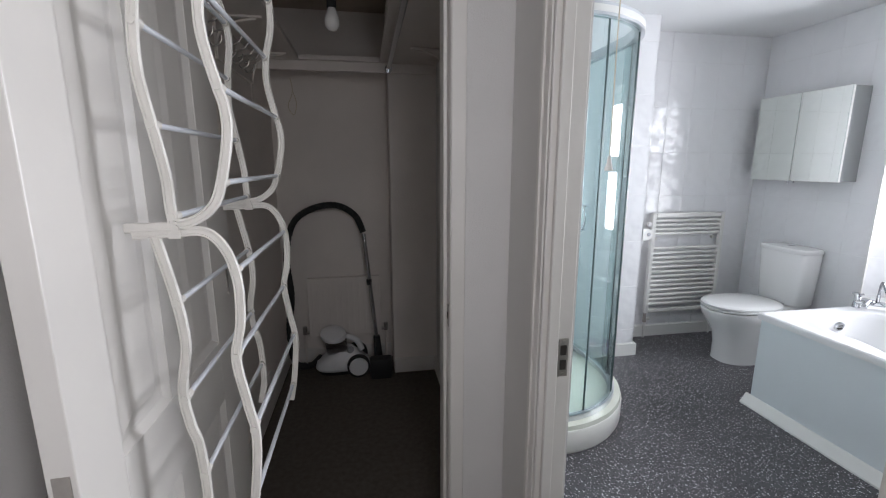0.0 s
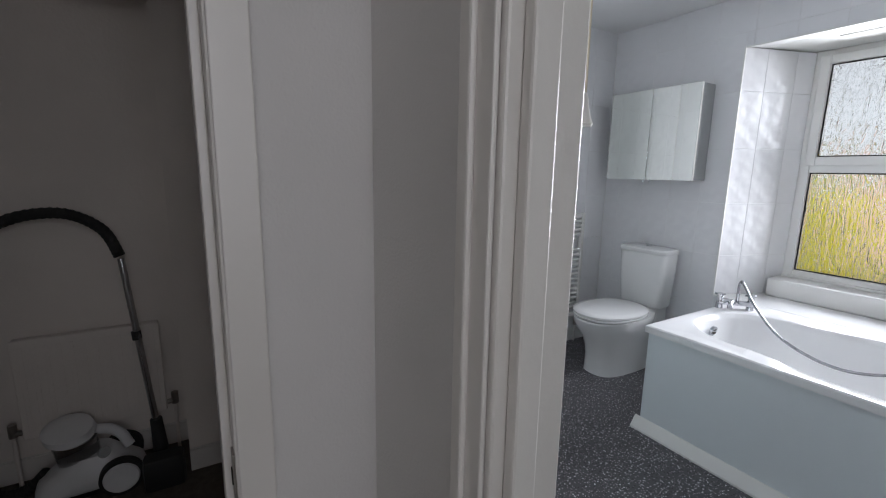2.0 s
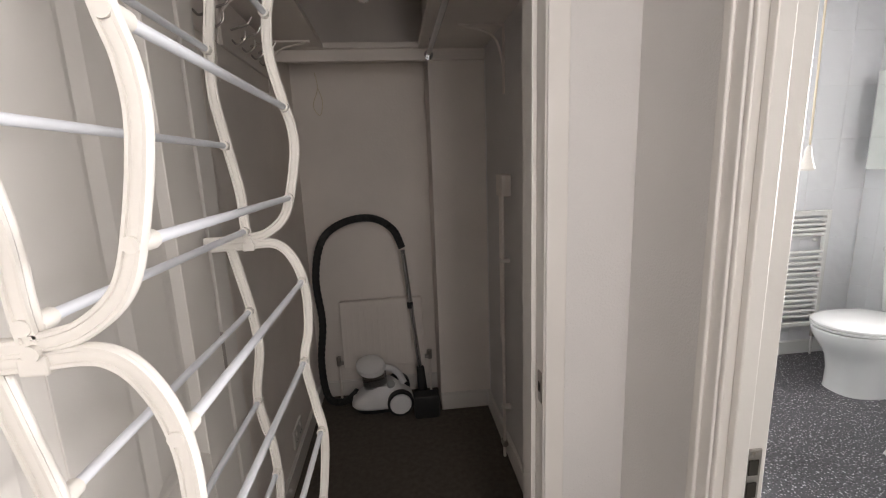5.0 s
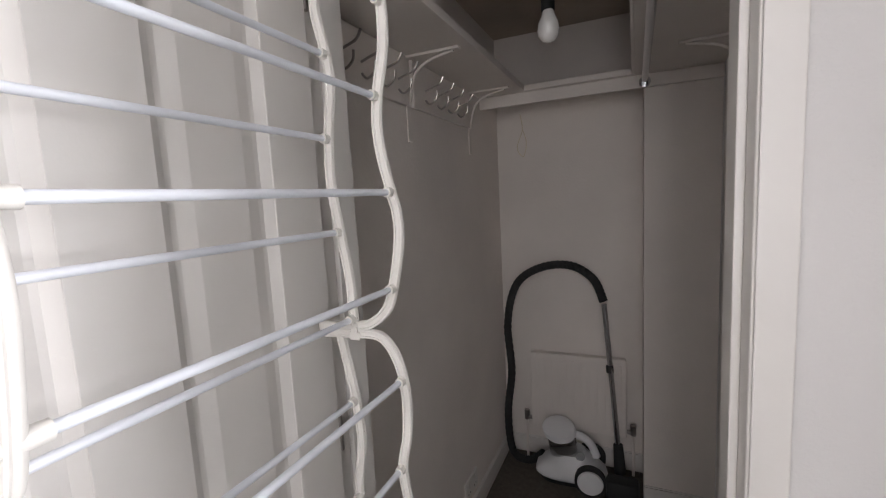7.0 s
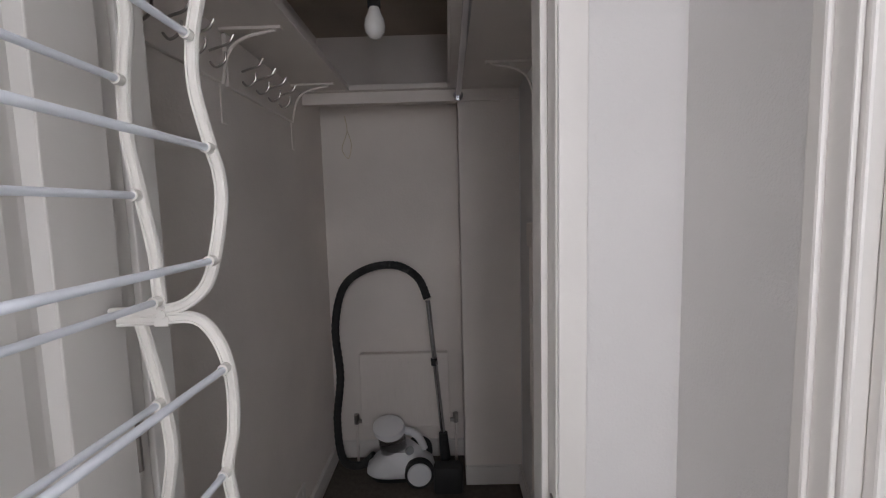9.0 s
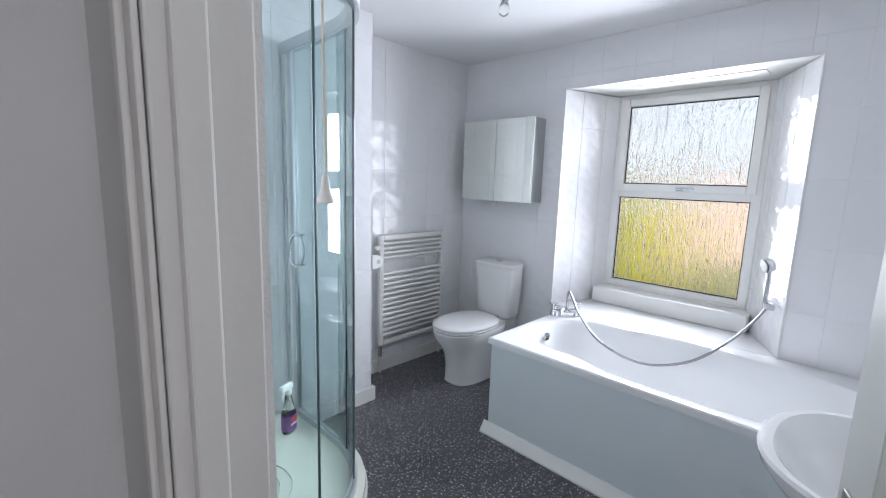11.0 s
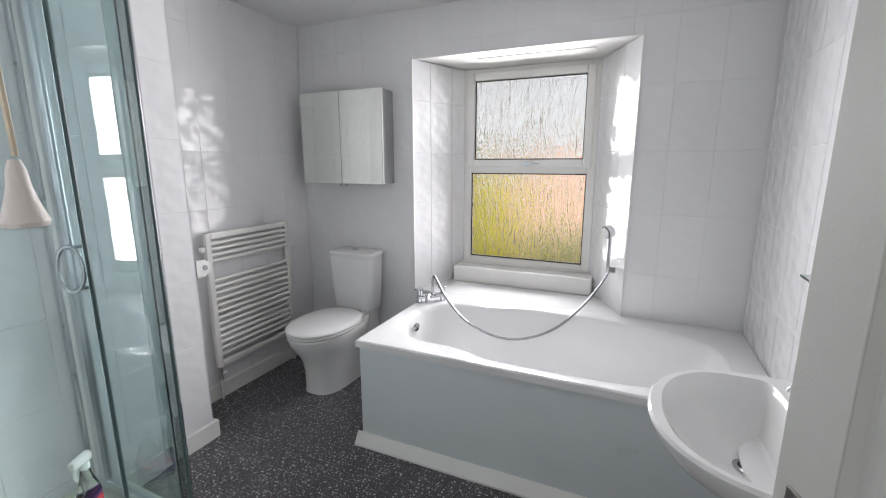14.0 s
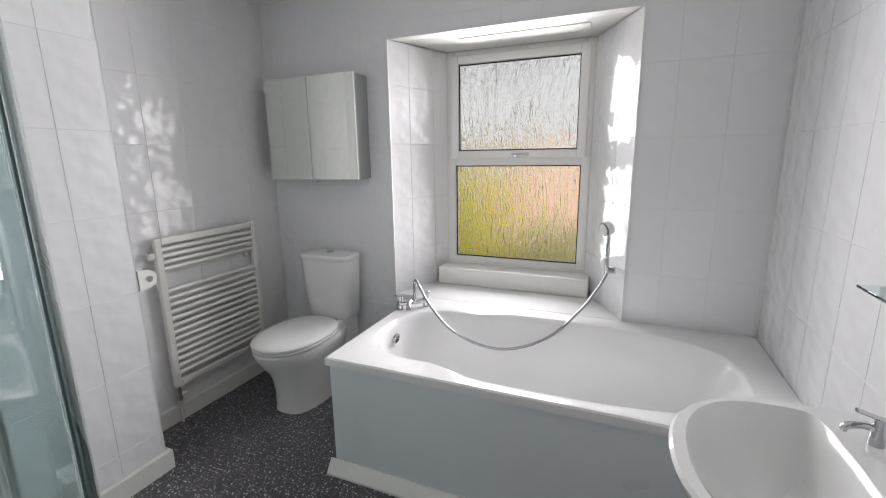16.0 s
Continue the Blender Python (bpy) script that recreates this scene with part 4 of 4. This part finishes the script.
lid = [oval(2.668, 0, z, ax, ay, 2.25, 56, 0.04) for z, ax, ay in ((0.405, 0.258, 0.188), (0.409, 0.263, 0.193), (0.420, 0.263, 0.193), (0.429, 0.252, 0.182), (0.434, 0.225, 0.155), (0.436, 0.12, 0.08))]
part("lid", loft(lid), M_CERAMIC, toilet, smooth=True)
for y in (-0.07, 0.07):
    part("hinge", cyl((2.915, y - 0.02, 0.415), (2.915, y + 0.02, 0.415), 0.011, 12), M_CHROME, toilet, smooth=True)
cis = [oval(x, 0, z, ax, ay, 5.0, 56, -sq) for z, x, ax, ay, sq in ((0.408, 3.030, 0.088, 0.142, 0.02), (0.425, 3.028, 0.092, 0.150, 0.02), (0.60, 3.024, 0.097, 0.162, 0.02), (0.765, 3.021, 0.100, 0.170, 0.02), (0.772, 3.021, 0.098, 0.168, 0.02))]
cistern = part("cistern", loft(cis), M_CERAMIC, toilet, smooth=True)
part("cistern_lid", loft([oval(3.018, 0, z, ax, ay, 4.5, 56, -0.02) for z, ax, ay in ((0.774, 0.103, 0.174), (0.780, 0.106, 0.178), (0.796, 0.106, 0.178), (0.806, 0.098, 0.168), (0.810, 0.06, 0.11))]), M_CERAMIC, cistern, smooth=True)
part("flush_button", cyl((3.018, 0, 0.808), (3.018, 0, 0.816), 0.024, 24), M_CHROME, cistern, "round chrome flush button", smooth=True)

# ---- towel radiator ----
tr = thing("towel_radiator", "white ladder towel radiator with round bars", "towel radiator", (0, 0, 0))
TX0, TX1, TZ0, TZ1, TYF = 2.245, 2.872, 0.205, 1.0, 3.028
for x in (TX0, TX1 - 0.034):
    part("upright", box(x, x + 0.034, TYF, TYF + 0.030, TZ0, TZ1, 0.006), M_RADW, tr)
part("top_rail", box(TX0 + 0.034, TX1 - 0.034, TYF + 0.001, TYF + 0.029, TZ1 - 0.036, TZ1, 0.006), M_RADW, tr)
part("bottom_rail", box(TX0 + 0.034, TX1 - 0.034, TYF + 0.001, TYF + 0.029, TZ0 + 0.002, TZ0 + 0.034, 0.006), M_RADW, tr)
bars = [0.940, 0.907, 0.874, 0.841] + [0.725 - 0.0372 * i for i in range(13)]
for z in bars:
    part("bar", cyl((TX0 + 0.028, TYF + 0.014, z), (TX1 - 0.028, TYF + 0.014, z), 0.0118, 16), M_RADW, tr, smooth=True)
for x in (TX0 + 0.06, TX1 - 0.06):
    for z in (0.80, 0.30):
        part("wall_bracket", cyl((x, TYF + 0.026, z), (x, BY1 - 0.0005, z), 0.012, 12), M_RADW, tr)
part("vent", box(TX0 - 0.03, TX0 - 0.0005, TYF + 0.006, TYF + 0.03, 0.90, 0.93, 0.004), M_RADW, tr)
for x, s in ((TX0 + 0.017, 1), (TX1 - 0.017, 1)):
    v = part("valve", cyl((x, TYF + 0.015, TZ0 - 0.0005), (x, TYF + 0.015, TZ0 - 0.075), 0.013, 14, r2=0.015), M_BRUSH, tr, "grey metal radiator valve", smooth=True)
    part("valve_head", cyl((x, TYF + 0.015, TZ0 - 0.05), (x + s * 0.035, TYF + 0.005, TZ0 - 0.045), 0.012, 14), M_RADW, v, smooth=True)
    part("pipe", cyl((x, TYF + 0.015, 0.0), (x, TYF + 0.015, TZ0 - 0.07), 0.0078, 12), M_RADW, v, smooth=True)

# ---- mirror cabinet ----
cab = thing("mirror_cabinet", "two-door mirror cabinet with grey sides on the wall", "cabinet", (0, 0, 0))
KX0, KY0, KY1, KZ0, KZ1 = 2.985, 2.338, 2.962, 1.252, 1.832
part("body", box(KX0 + 0.020, BX1 - 0.0005, KY0 + 0.002, KY1 - 0.002, KZ0 + 0.004, KZ1 - 0.004, 0.002), M_GREY, cab)
mid = (KY0 + KY1) / 2
for y0, y1, hy in ((KY0, mid - 0.002, mid - 0.022), (mid + 0.002, KY1, mid + 0.022)):
    d = part("door", box(KX0 + 0.004, KX0 + 0.0185, y0, y1, KZ0, KZ1, 0.001), M_WGLOSS, cab)
    part("mirror", box(KX0, KX0 + 0.0035, y0 + 0.001, y1 - 0.001, KZ0 + 0.001, KZ1 - 0.001, 0.001), M_MIRROR, d, "mirror front")
    part("handle", cyl((KX0 + 0.011, hy, KZ0 + 0.001), (KX0 + 0.011, hy, KZ0 - 0.016), 0.005, 12), M_CHROME, d, smooth=True)

# ---- basin ----
SX, SY0, SZ = 1.850, BY0 + 0.001, 0.752


def basin_ring(z, w, d, back, count=56, n=2.3):
    out = []
    for i in range(count):
        a = 2 * math.pi * i / count
        c, s = math.cos(a), math.sin(a)
        x = math.copysign(abs(c) ** (2 / n), c) * w
        if s >= 0:
            y = back + (d - back) * (0.32 + 0.68 * abs(s) ** (2 / n))
        else:
            y = back + (d - back) * 0.32 * (1 - abs(s) ** 0.25)
        out.append(Vector((SX + x, SY0 + y, z)))
    return out


basin = thing("wash_basin", "white ceramic pedestal wash basin by the door", "wash basin", (0, 0, 0))
rings = [basin_ring(SZ - 0.19, 0.11, 0.27, 0.0), basin_ring(SZ - 0.15, 0.18, 0.34, 0.0), basin_ring(SZ - 0.08, 0.262, 0.42, 0.0), basin_ring(SZ - 0.03, 0.292, 0.458, 0.0), basin_ring(SZ - 0.008, 0.297, 0.464, 0.0), basin_ring(SZ, 0.290, 0.457, 0.004), basin_ring(SZ, 0.262, 0.430, 0.115), basin_ring(SZ - 0.012, 0.250, 0.418, 0.125), basin_ring(SZ - 0.06, 0.222, 0.385, 0.140), basin_ring(SZ - 0.115, 0.155, 0.325, 0.165), basin_ring(SZ - 0.135, 0.03, 0.245, 0.205)]
part("bowl", loft(rings), M_CERAMIC, basin, smooth=True)
part("pedestal", loft([oval(SX, SY0 + 0.12, z, ax, ay, 2.6, 40) for z, ax, ay in ((0.0, 0.115, 0.115), (0.03, 0.105, 0.11), (0.3, 0.085, 0.095), (0.55, 0.10, 0.11), (SZ - 0.12, 0.13, 0.118))]), M_CERAMIC, basin, smooth=True)
dr_ = part("waste", cyl((SX, SY0 + 0.225, SZ - 0.137), (SX, SY0 + 0.225, SZ - 0.128), 0.030, 24), M_CHROME, basin, "chrome waste with dark opening", smooth=True)
part("opening", cyl((SX, SY0 + 0.225, SZ - 0.1285), (SX, SY0 + 0.225, SZ - 0.127), 0.019, 20), M_DARK, dr_)
for x in (-0.16, 0.16):
    tp = thing("basin_tap", "small chrome lever basin tap", "tap", (SX + x, SY0 + 0.055, SZ), group="basin taps")
    part("stem", cyl((0, 0, 0), (0, 0, 0.045), 0.015, 18, r2=0.012), M_CHROME, tp, smooth=True)
    part("spout", tube(spline([(0, 0, 0.032), (0, 0.022, 0.040), (0, 0.052, 0.034), (0, 0.060, 0.022)], 6), 0.008, 12), M_CHROME, tp, smooth=True)
    part("lever", tube(spline([(0, -0.005, 0.058), (0, 0.015, 0.066), (0, 0.042, 0.074)], 6), 0.008, 12, flat=0.6), M_CHROME, tp, smooth=True)
    part("cap", cyl((0, 0, 0.045), (0, 0, 0.062), 0.012, 18), M_CHROME, tp, smooth=True)
sf = thing("glass_shelf", "clear green-edged glass shelf above the basin", "shelf", (0, 0, 1.09))
part("plate", box(1.56, 2.045, BY0 + 0.002, BY0 + 0.125, 0, 0.006, 0.0015), M_GLASS, sf).visible_shadow = False
for x in (1.62, 1.985):
    part("support", box(x - 0.010, x + 0.010, BY0 + 0.0005, BY0 + 0.03, -0.012, -0.0005, 0.003), M_CHROME, sf)

wm = thing("wall_mirror", "frameless wall mirror above the basin shelf", "mirror", (0, BY0, 0))
part("glass", box(1.60, 2.222, 0.0045, 0.009, 1.135, 1.75, 0.0015), M_MIRROR, wm)
part("backing", box(1.605, 2.217, 0.0005, 0.0042, 1.14, 1.745), M_GREY, wm)

# ---- shower ----
QX0, QY1 = BX0 + 0.001, NIB_Y - 0.001
QX1, QY0, QR = 1.520, 1.800, 0.520


def quad_path(inset, n=24):
    """Outline of the open sides of the tray, from the door wall round to the far wall."""
    x1, y0, r = QX1 - inset, QY0 + inset, QR - inset
    cx, cy = x1 - r, y0 + r
    pts = [(QX0, y0)]
    pts += [(cx + r * math.sin(a * math.pi / 2 / n), cy - r * math.cos(a * math.pi / 2 / n)) for a in range(n + 1)]
    pts.append((x1, QY1))
    return pts


def quad_ring(inset, z):
    k = max(0, inset - 0.02)
    p = [Vector((max(x, QX0 + k), min(y, QY1 - k), z)) for x, y in quad_path(inset)]
    return p + [Vector((QX0 + k, QY1 - k, z))]


tray = thing("shower_tray", "cream quadrant shower tray with raised white side", "shower tray", (0, 0, 0))
part("side", loft([quad_ring(0.012, 0.0), quad_ring(0.002, 0.02), quad_ring(0.0, 0.115), quad_ring(0.006, 0.125)]), M_TRAYW, tray, smooth=True)
part("basin", loft([quad_ring(0.007, 0.1255), quad_ring(0.010, 0.148), quad_ring(0.055, 0.150), quad_ring(0.075, 0.135), quad_ring(0.11, 0.132), quad_ring(0.30, 0.129)]), M_TRAY, tray, smooth=True)
for r in (0.09, 0.14, 0.19):
    c0 = Vector((1.02, 2.30, 0.1305))
    part("grip_ring", tube([c0 + Vector((r * math.cos(a * math.pi / 18), r * math.sin(a * math.pi / 18), 0)) for a in range(36)], 0.004, 6, closed=True, flat=0.5), M_TRAY, tray, smooth=True)
part("waste", cyl((1.02, 2.30, 0.130), (1.02, 2.30, 0.137), 0.045, 28), M_CHROME, tray, smooth=True)

enc = thing("shower_enclosure", "curved glass shower enclosure with silver frame", "shower enclosure", (0, 0, 0))


def sweep(path, z0, z1, half):
    """An upright band along a plan path, 2 * half thick."""
    P = [Vector((x, y, 0)) for x, y in path]
    rings = []
    for i, p in enumerate(P):
        t = (P[min(i + 1, len(P) - 1)] - P[max(i - 1, 0)]).normalized()
        nn = Vector((t.y, -t.x, 0)) * half
        rings.append([p - nn + Vector((0, 0, z0)), p + nn + Vector((0, 0, z0)), p + nn + Vector((0, 0, z1)), p - nn + Vector((0, 0, z1))])
    return loft(rings)


GT = 1.955
full = quad_path(0.058)
part("bottom_rail", sweep(full, 0.1505, 0.180, 0.016), M_ALU, enc, "silver curved bottom rail", smooth=True)
part("top_rail", sweep(full, GT, GT + 0.050, 0.022), M_ALU, enc, "silver curved top rail", smooth=True)
part("rail_lip", sweep(quad_path(0.040), GT + 0.012, GT + 0.038, 0.006), M_WGLOSS, enc, smooth=True)
inner = quad_path(0.061)
outer = quad_path(0.054)
fixed_a = [inner[0], inner[1], *inner[2:6]]
g1 = part("glass_panel", sweep(fixed_a, 0.1805, GT - 0.0005, 0.003), M_GLASS, enc, "fixed clear glass panel", smooth=True)
g2 = part("glass_panel", sweep([inner[21], inner[22], inner[23], inner[24], inner[25], (inner[26][0], inner[26][1] - 0.03)], 0.1805, GT - 0.0005, 0.003), M_GLASS, enc, "fixed clear glass panel", smooth=True)
d1 = part("sliding_door", sweep(outer[5:14], 0.185, GT - 0.004, 0.0028), M_GLASS, enc, "curved sliding glass door", smooth=True)
d2 = part("sliding_door", sweep(outer[14:25] , 0.185, GT - 0.004, 0.0028), M_GLASS, enc, "curved sliding glass door", smooth=True)
for g in (g1, g2, d1, d2):
    g.visible_shadow = False
for x, y in ((inner[25][0], QY1 - 0.016), ):
    part("wall_post", box(x - 0.018, x + 0.018, y - 0.014, y + 0.014, 0.1805, GT, 0.004), M_ALU, enc, "silver wall post")
    part("inner_post", box(x - 0.016, x + 0.016, y - 0.090, y - 0.058, 0.1805, GT, 0.003), M_ALU, enc, "silver upright")
    part("white_seal", box(x - 0.009, x + 0.009, y - 0.058, y - 0.0145, 0.1805, GT, 0.002), M_WGLOSS, enc, "white plastic seal")
part("wall_post", box(QX0, QX0 + 0.028, inner[0][1] - 0.014, inner[0][1] + 0.014, 0.1805, GT, 0.004), M_ALU, enc, "silver wall post")
for (x, y) in (outer[5], outer[14]):
    part("edge_seal", cyl((x, y, 0.186), (x, y, GT - 0.005), 0.0045, 8), mat("dark_green_seal", (0.05, 0.09, 0.09), 0.3), enc, "dark edge seal", smooth=True)
hx, hy = inner[25][0] - 0.004, 2.595
hr = part("door_handle", tube([(hx - 0.035 + 0.026 * math.cos(a * math.pi / 14), hy - 0.022 * math.cos(a * math.pi / 14), 1.035 + 0.078 * math.sin(a * math.pi / 14)) for a in range(28)], 0.0065, 10, closed=True), M_CHROME, enc, "oval chrome ring handle", smooth=True)
for z in (1.108, 0.962):
    part("handle_stud", cyl((hx - 0.035, hy, z), (hx + 0.008, hy, z), 0.006, 10), M_CHROME, hr, smooth=True)
for z in (0.45, 0.80, 1.25, 1.70):
    part("screw_cap", cyl((inner[25][0] - 0.018, QY1 - 0.018, z), (inner[25][0] - 0.022, QY1 - 0.018, z), 0.006, 10), M_GREY, enc)

sb = thing("spray_bottle", "clear trigger spray bottle with purple label in the tray", "bottle", (1.355, 2.585, 0.1325), 25)
part("body", loft([oval(0, 0, z, ax, ay, 2.6, 28) for z, ax, ay in ((0.0, 0.036, 0.026), (0.006, 0.040, 0.030), (0.10, 0.040, 0.030), (0.135, 0.030, 0.023), (0.175, 0.016, 0.015), (0.20, 0.013, 0.013))]), M_CLEARPL, sb, smooth=True)
lb = part("label", loft([oval(0, 0, z, 0.0408, 0.0308, 2.6, 28) for z in (0.018, 0.095)], False, False), M_PURPLE, sb, "purple printed label")
part("label_flash", box(-0.018, 0.022, -0.0325, -0.0312, 0.062, 0.085), M_RED, lb, "red patch on the label")
part("label_bar", box(-0.022, 0.022, -0.0325, -0.0312, 0.045, 0.056), M_WGLOSS, lb)
part("collar", cyl((0, 0, 0.198), (0, 0, 0.222), 0.017, 18), M_WGLOSS, sb, smooth=True)
part("trigger_head", box(-0.055, 0.028, -0.012, 0.012, 0.222, 0.252, 0.006), M_WGLOSS, sb, smooth=True)
part("trigger", tube(spline([(-0.032, 0, 0.224), (-0.042, 0, 0.20), (-0.036, 0, 0.175)], 5), 0.006, 8), M_WGLOSS, sb, smooth=True)

# ---- small bathroom fittings ----
pc = thing("pull_cord", "white ceiling pull cord with bell-shaped knob", "pull cord", (0.782, 1.229, 0))
part("switch_box", cyl((0, 0, CEIL - 0.035), (0, 0, CEIL - 0.0005), 0.042, 24), M_WGLOSS, pc, smooth=True)
part("cord", tube(spline([(0, 0, CEIL - 0.03), (0.002, 0.001, 2.0), (-0.002, 0, 1.7), (0.001, 0, 1.39)], 6), 0.0018, 6), M_TAN, pc)
part("knob", loft([[Vector((r * math.cos(a * math.pi / 10), r * math.sin(a * math.pi / 10), z)) for a in range(20)] for r, z in ((0.003, 1.388), (0.005, 1.382), (0.006, 1.372), (0.009, 1.360), (0.0125, 1.350), (0.011, 1.347))]), M_PLASTIC, pc, "ivory bell-shaped knob", smooth=True)

bl = thing("ceiling_light", "white bulb in a plain holder on the bathroom ceiling", "ceiling light", (2.19, 2.02, CEIL))
part("base", cyl((0, 0, -0.028), (0, 0, -0.0005), 0.045, 24), M_WGLOSS, bl, smooth=True)
part("holder", cyl((0, 0, -0.06), (0, 0, -0.028), 0.020, 18), M_CHROME, bl, smooth=True)
part("bulb", loft([[Vector((r * math.cos(a * math.pi / 10), r * math.sin(a * math.pi / 10), z)) for a in range(20)] for r, z in ((0.013, -0.06), (0.022, -0.08), (0.026, -0.10), (0.022, -0.12), (0.008, -0.130))]), M_CLEARPL, bl, smooth=True)

rh = thing("toilet_roll_holder", "white toilet roll holder with chrome spindle", "toilet roll holder", (NIB_X, 2.81, 0.885))
for y in (-0.035, 0.075):
    ring = [(0.0005, -0.042), (0.045, -0.040), (0.070, -0.025), (0.078, 0.0), (0.070, 0.025), (0.045, 0.040), (0.0005, 0.042)]
    part("cheek", loft([[Vector((x, yy, z)) for x, z in ring] for yy in (y - 0.005, y + 0.005)]), M_WGLOSS, rh)
part("spindle", cyl((0.045, -0.043, 0), (0.045, 0.070, 0), 0.013, 18), M_CHROME, rh, "chrome spindle", smooth=True)


# ---- tiles, laid piece by piece ----
TW, TH, GAP = 0.2005, 0.3225, 0.0014
tile_meshes = {}


def tile_mesh(w, h):
    key = (round(w, 4), round(h, 4))
    if key not in tile_meshes:
        b = 0.0007
        verts = [(0, 0, 0), (w, 0, 0), (w, h, 0), (0, h, 0), (b, b, 0.0015), (w - b, b, 0.0015), (w - b, h - b, 0.0015), (b, h - b, 0.0015)]
        me = bpy.data.meshes.new("tile")
        me.from_pydata([(x, y, z - 0.001) for x, y, z in verts], [], [(4, 5, 6, 7), (0, 1, 5, 4), (1, 2, 6, 5), (2, 3, 7, 6), (3, 0, 4, 7)])
        me.materials.append(M_TILE)
        tile_meshes[key] = me
    return tile_meshes[key]


def minus(rs, hole):
    out = []
    for (a, b, c, d) in rs:
        e, f, g, h = hole
        if e >= b or f <= a or g >= d or h <= c:
            out.append((a, b, c, d))
            continue
        if a < e:
            out.append((a, e, c, d))
        if f < b:
            out.append((f, b, c, d))
        m0, m1 = max(a, e), min(b, f)
        if c < g:
            out.append((m0, m1, c, g))
        if h < d:
            out.append((m0, m1, h, d))
    return out


def tile_plane(parent_name, origin, u, v, width, height, off_u, off_v, holes=()):
    """Tiles a plane; off_u and off_v: where a joint falls."""
    parent = bpy.data.objects[parent_name]
    u, v = Vector(u).normalized(), Vector(v).normalized()
    nn = u.cross(v)
    rot = Matrix((u, v, nn)).transposed().to_4x4()
    rnd = random.Random(parent_name)
    i0, j0 = math.floor(-off_u / TW), math.floor(-off_v / TH)
    for i in range(i0, i0 + int(width / TW) + 3):
        for j in range(j0, j0 + int(height / TH) + 3):
            a, b = max(0, off_u + i * TW), min(width, off_u + (i + 1) * TW)
            c, d = max(0, off_v + j * TH), min(height, off_v + (j + 1) * TH)
            if b - a < 0.008 or d - c < 0.008:
                continue
            rs = [(a, b, c, d)]
            for hole in holes:
                rs = minus(rs, hole)
            for (a1, b1, c1, d1) in rs:
                w, h = b1 - a1 - GAP, d1 - c1 - GAP
                if w < 0.006 or h < 0.006:
                    continue
                o = new("tile", tile_mesh(w, h))
                tilt = Euler((rnd.gauss(0, 0.0012), rnd.gauss(0, 0.0012), 0)).to_matrix().to_4x4()
                o.matrix_basis = Matrix.Translation(Vector(origin) + u * (a1 + GAP / 2) + v * (c1 + GAP / 2)) @ rot @ tilt
                o.parent = parent


tile_plane("wall_radiator", (NIB_X, BY1 + 0.003, 0), (1, 0, 0), (0, 0, 1), BX1 - NIB_X, CEIL, 2.315 - NIB_X, 1.126 - 3 * TH)
tile_plane("wall_nib", (BX0, NIB_Y + 0.003, 0), (1, 0, 0), (0, 0, 1), NIB_X - BX0, CEIL, 1.805 - BX0, 0.840 - 2 * TH)
tile_plane("wall_nib", (NIB_X - 0.003, NIB_Y, 0), (0, 1, 0), (0, 0, 1), BY1 - NIB_Y, CEIL, 0.05, 0.840 - 2 * TH)
tile_plane("wall_window", (BX1 + 0.003, BY1, 0), (0, -1, 0), (0, 0, 1), BY1 - BY0, CEIL, BY1 - 0.757, 0.800 - 2 * TH, [(BY1 - WY1, BY1 - WY0, WZ0, WZ1)])
tile_plane("wall_basin", (BX1, BY0 - 0.003, 0), (-1, 0, 0), (0, 0, 1), BX1 - BX0, CEIL, 0.10, 0.800 - 2 * TH)
tile_plane("wall_bathroom_door", (BX0 - 0.003, DY1 + 0.08, 0), (0, 1, 0), (0, 0, 1), NIB_Y - DY1 - 0.08, CEIL, 0.06, 0.840 - 2 * TH)
# splayed sides of the window recess
lu = Vector((GX + 0.0 - BX1, GY1 - WY1, 0))
tile_plane("window_reveal_left", (BX1 + 0.002, WY1, WZ0), lu, (0, 0, 1), lu.length, WZ1 - WZ0, 0.155, 1.126 - WZ0 - 2 * TH)
ru = Vector((BX1 - GX, WY0 - GY0, 0))
tile_plane("window_reveal_right", (GX, GY0, WZ0), ru, (0, 0, 1), ru.length, WZ1 - WZ0, 0.12, 1.126 - WZ0 - 2 * TH)
trim = thing("tile_trim", "white plastic edge trim round the window recess", "trim", kind="structure")
for y in (WY0, WY1):
    part("trim_strip", box(BX1 - 0.006, BX1 + 0.006, y - 0.004, y + 0.004, WZ0, WZ1 + 0.004, 0.002), M_WGLOSS, trim)
part("trim_strip", box(BX1 - 0.006, BX1 + 0.006, WY0 + 0.004, WY1 - 0.004, WZ1 - 0.004, WZ1 + 0.004, 0.002), M_WGLOSS, trim)
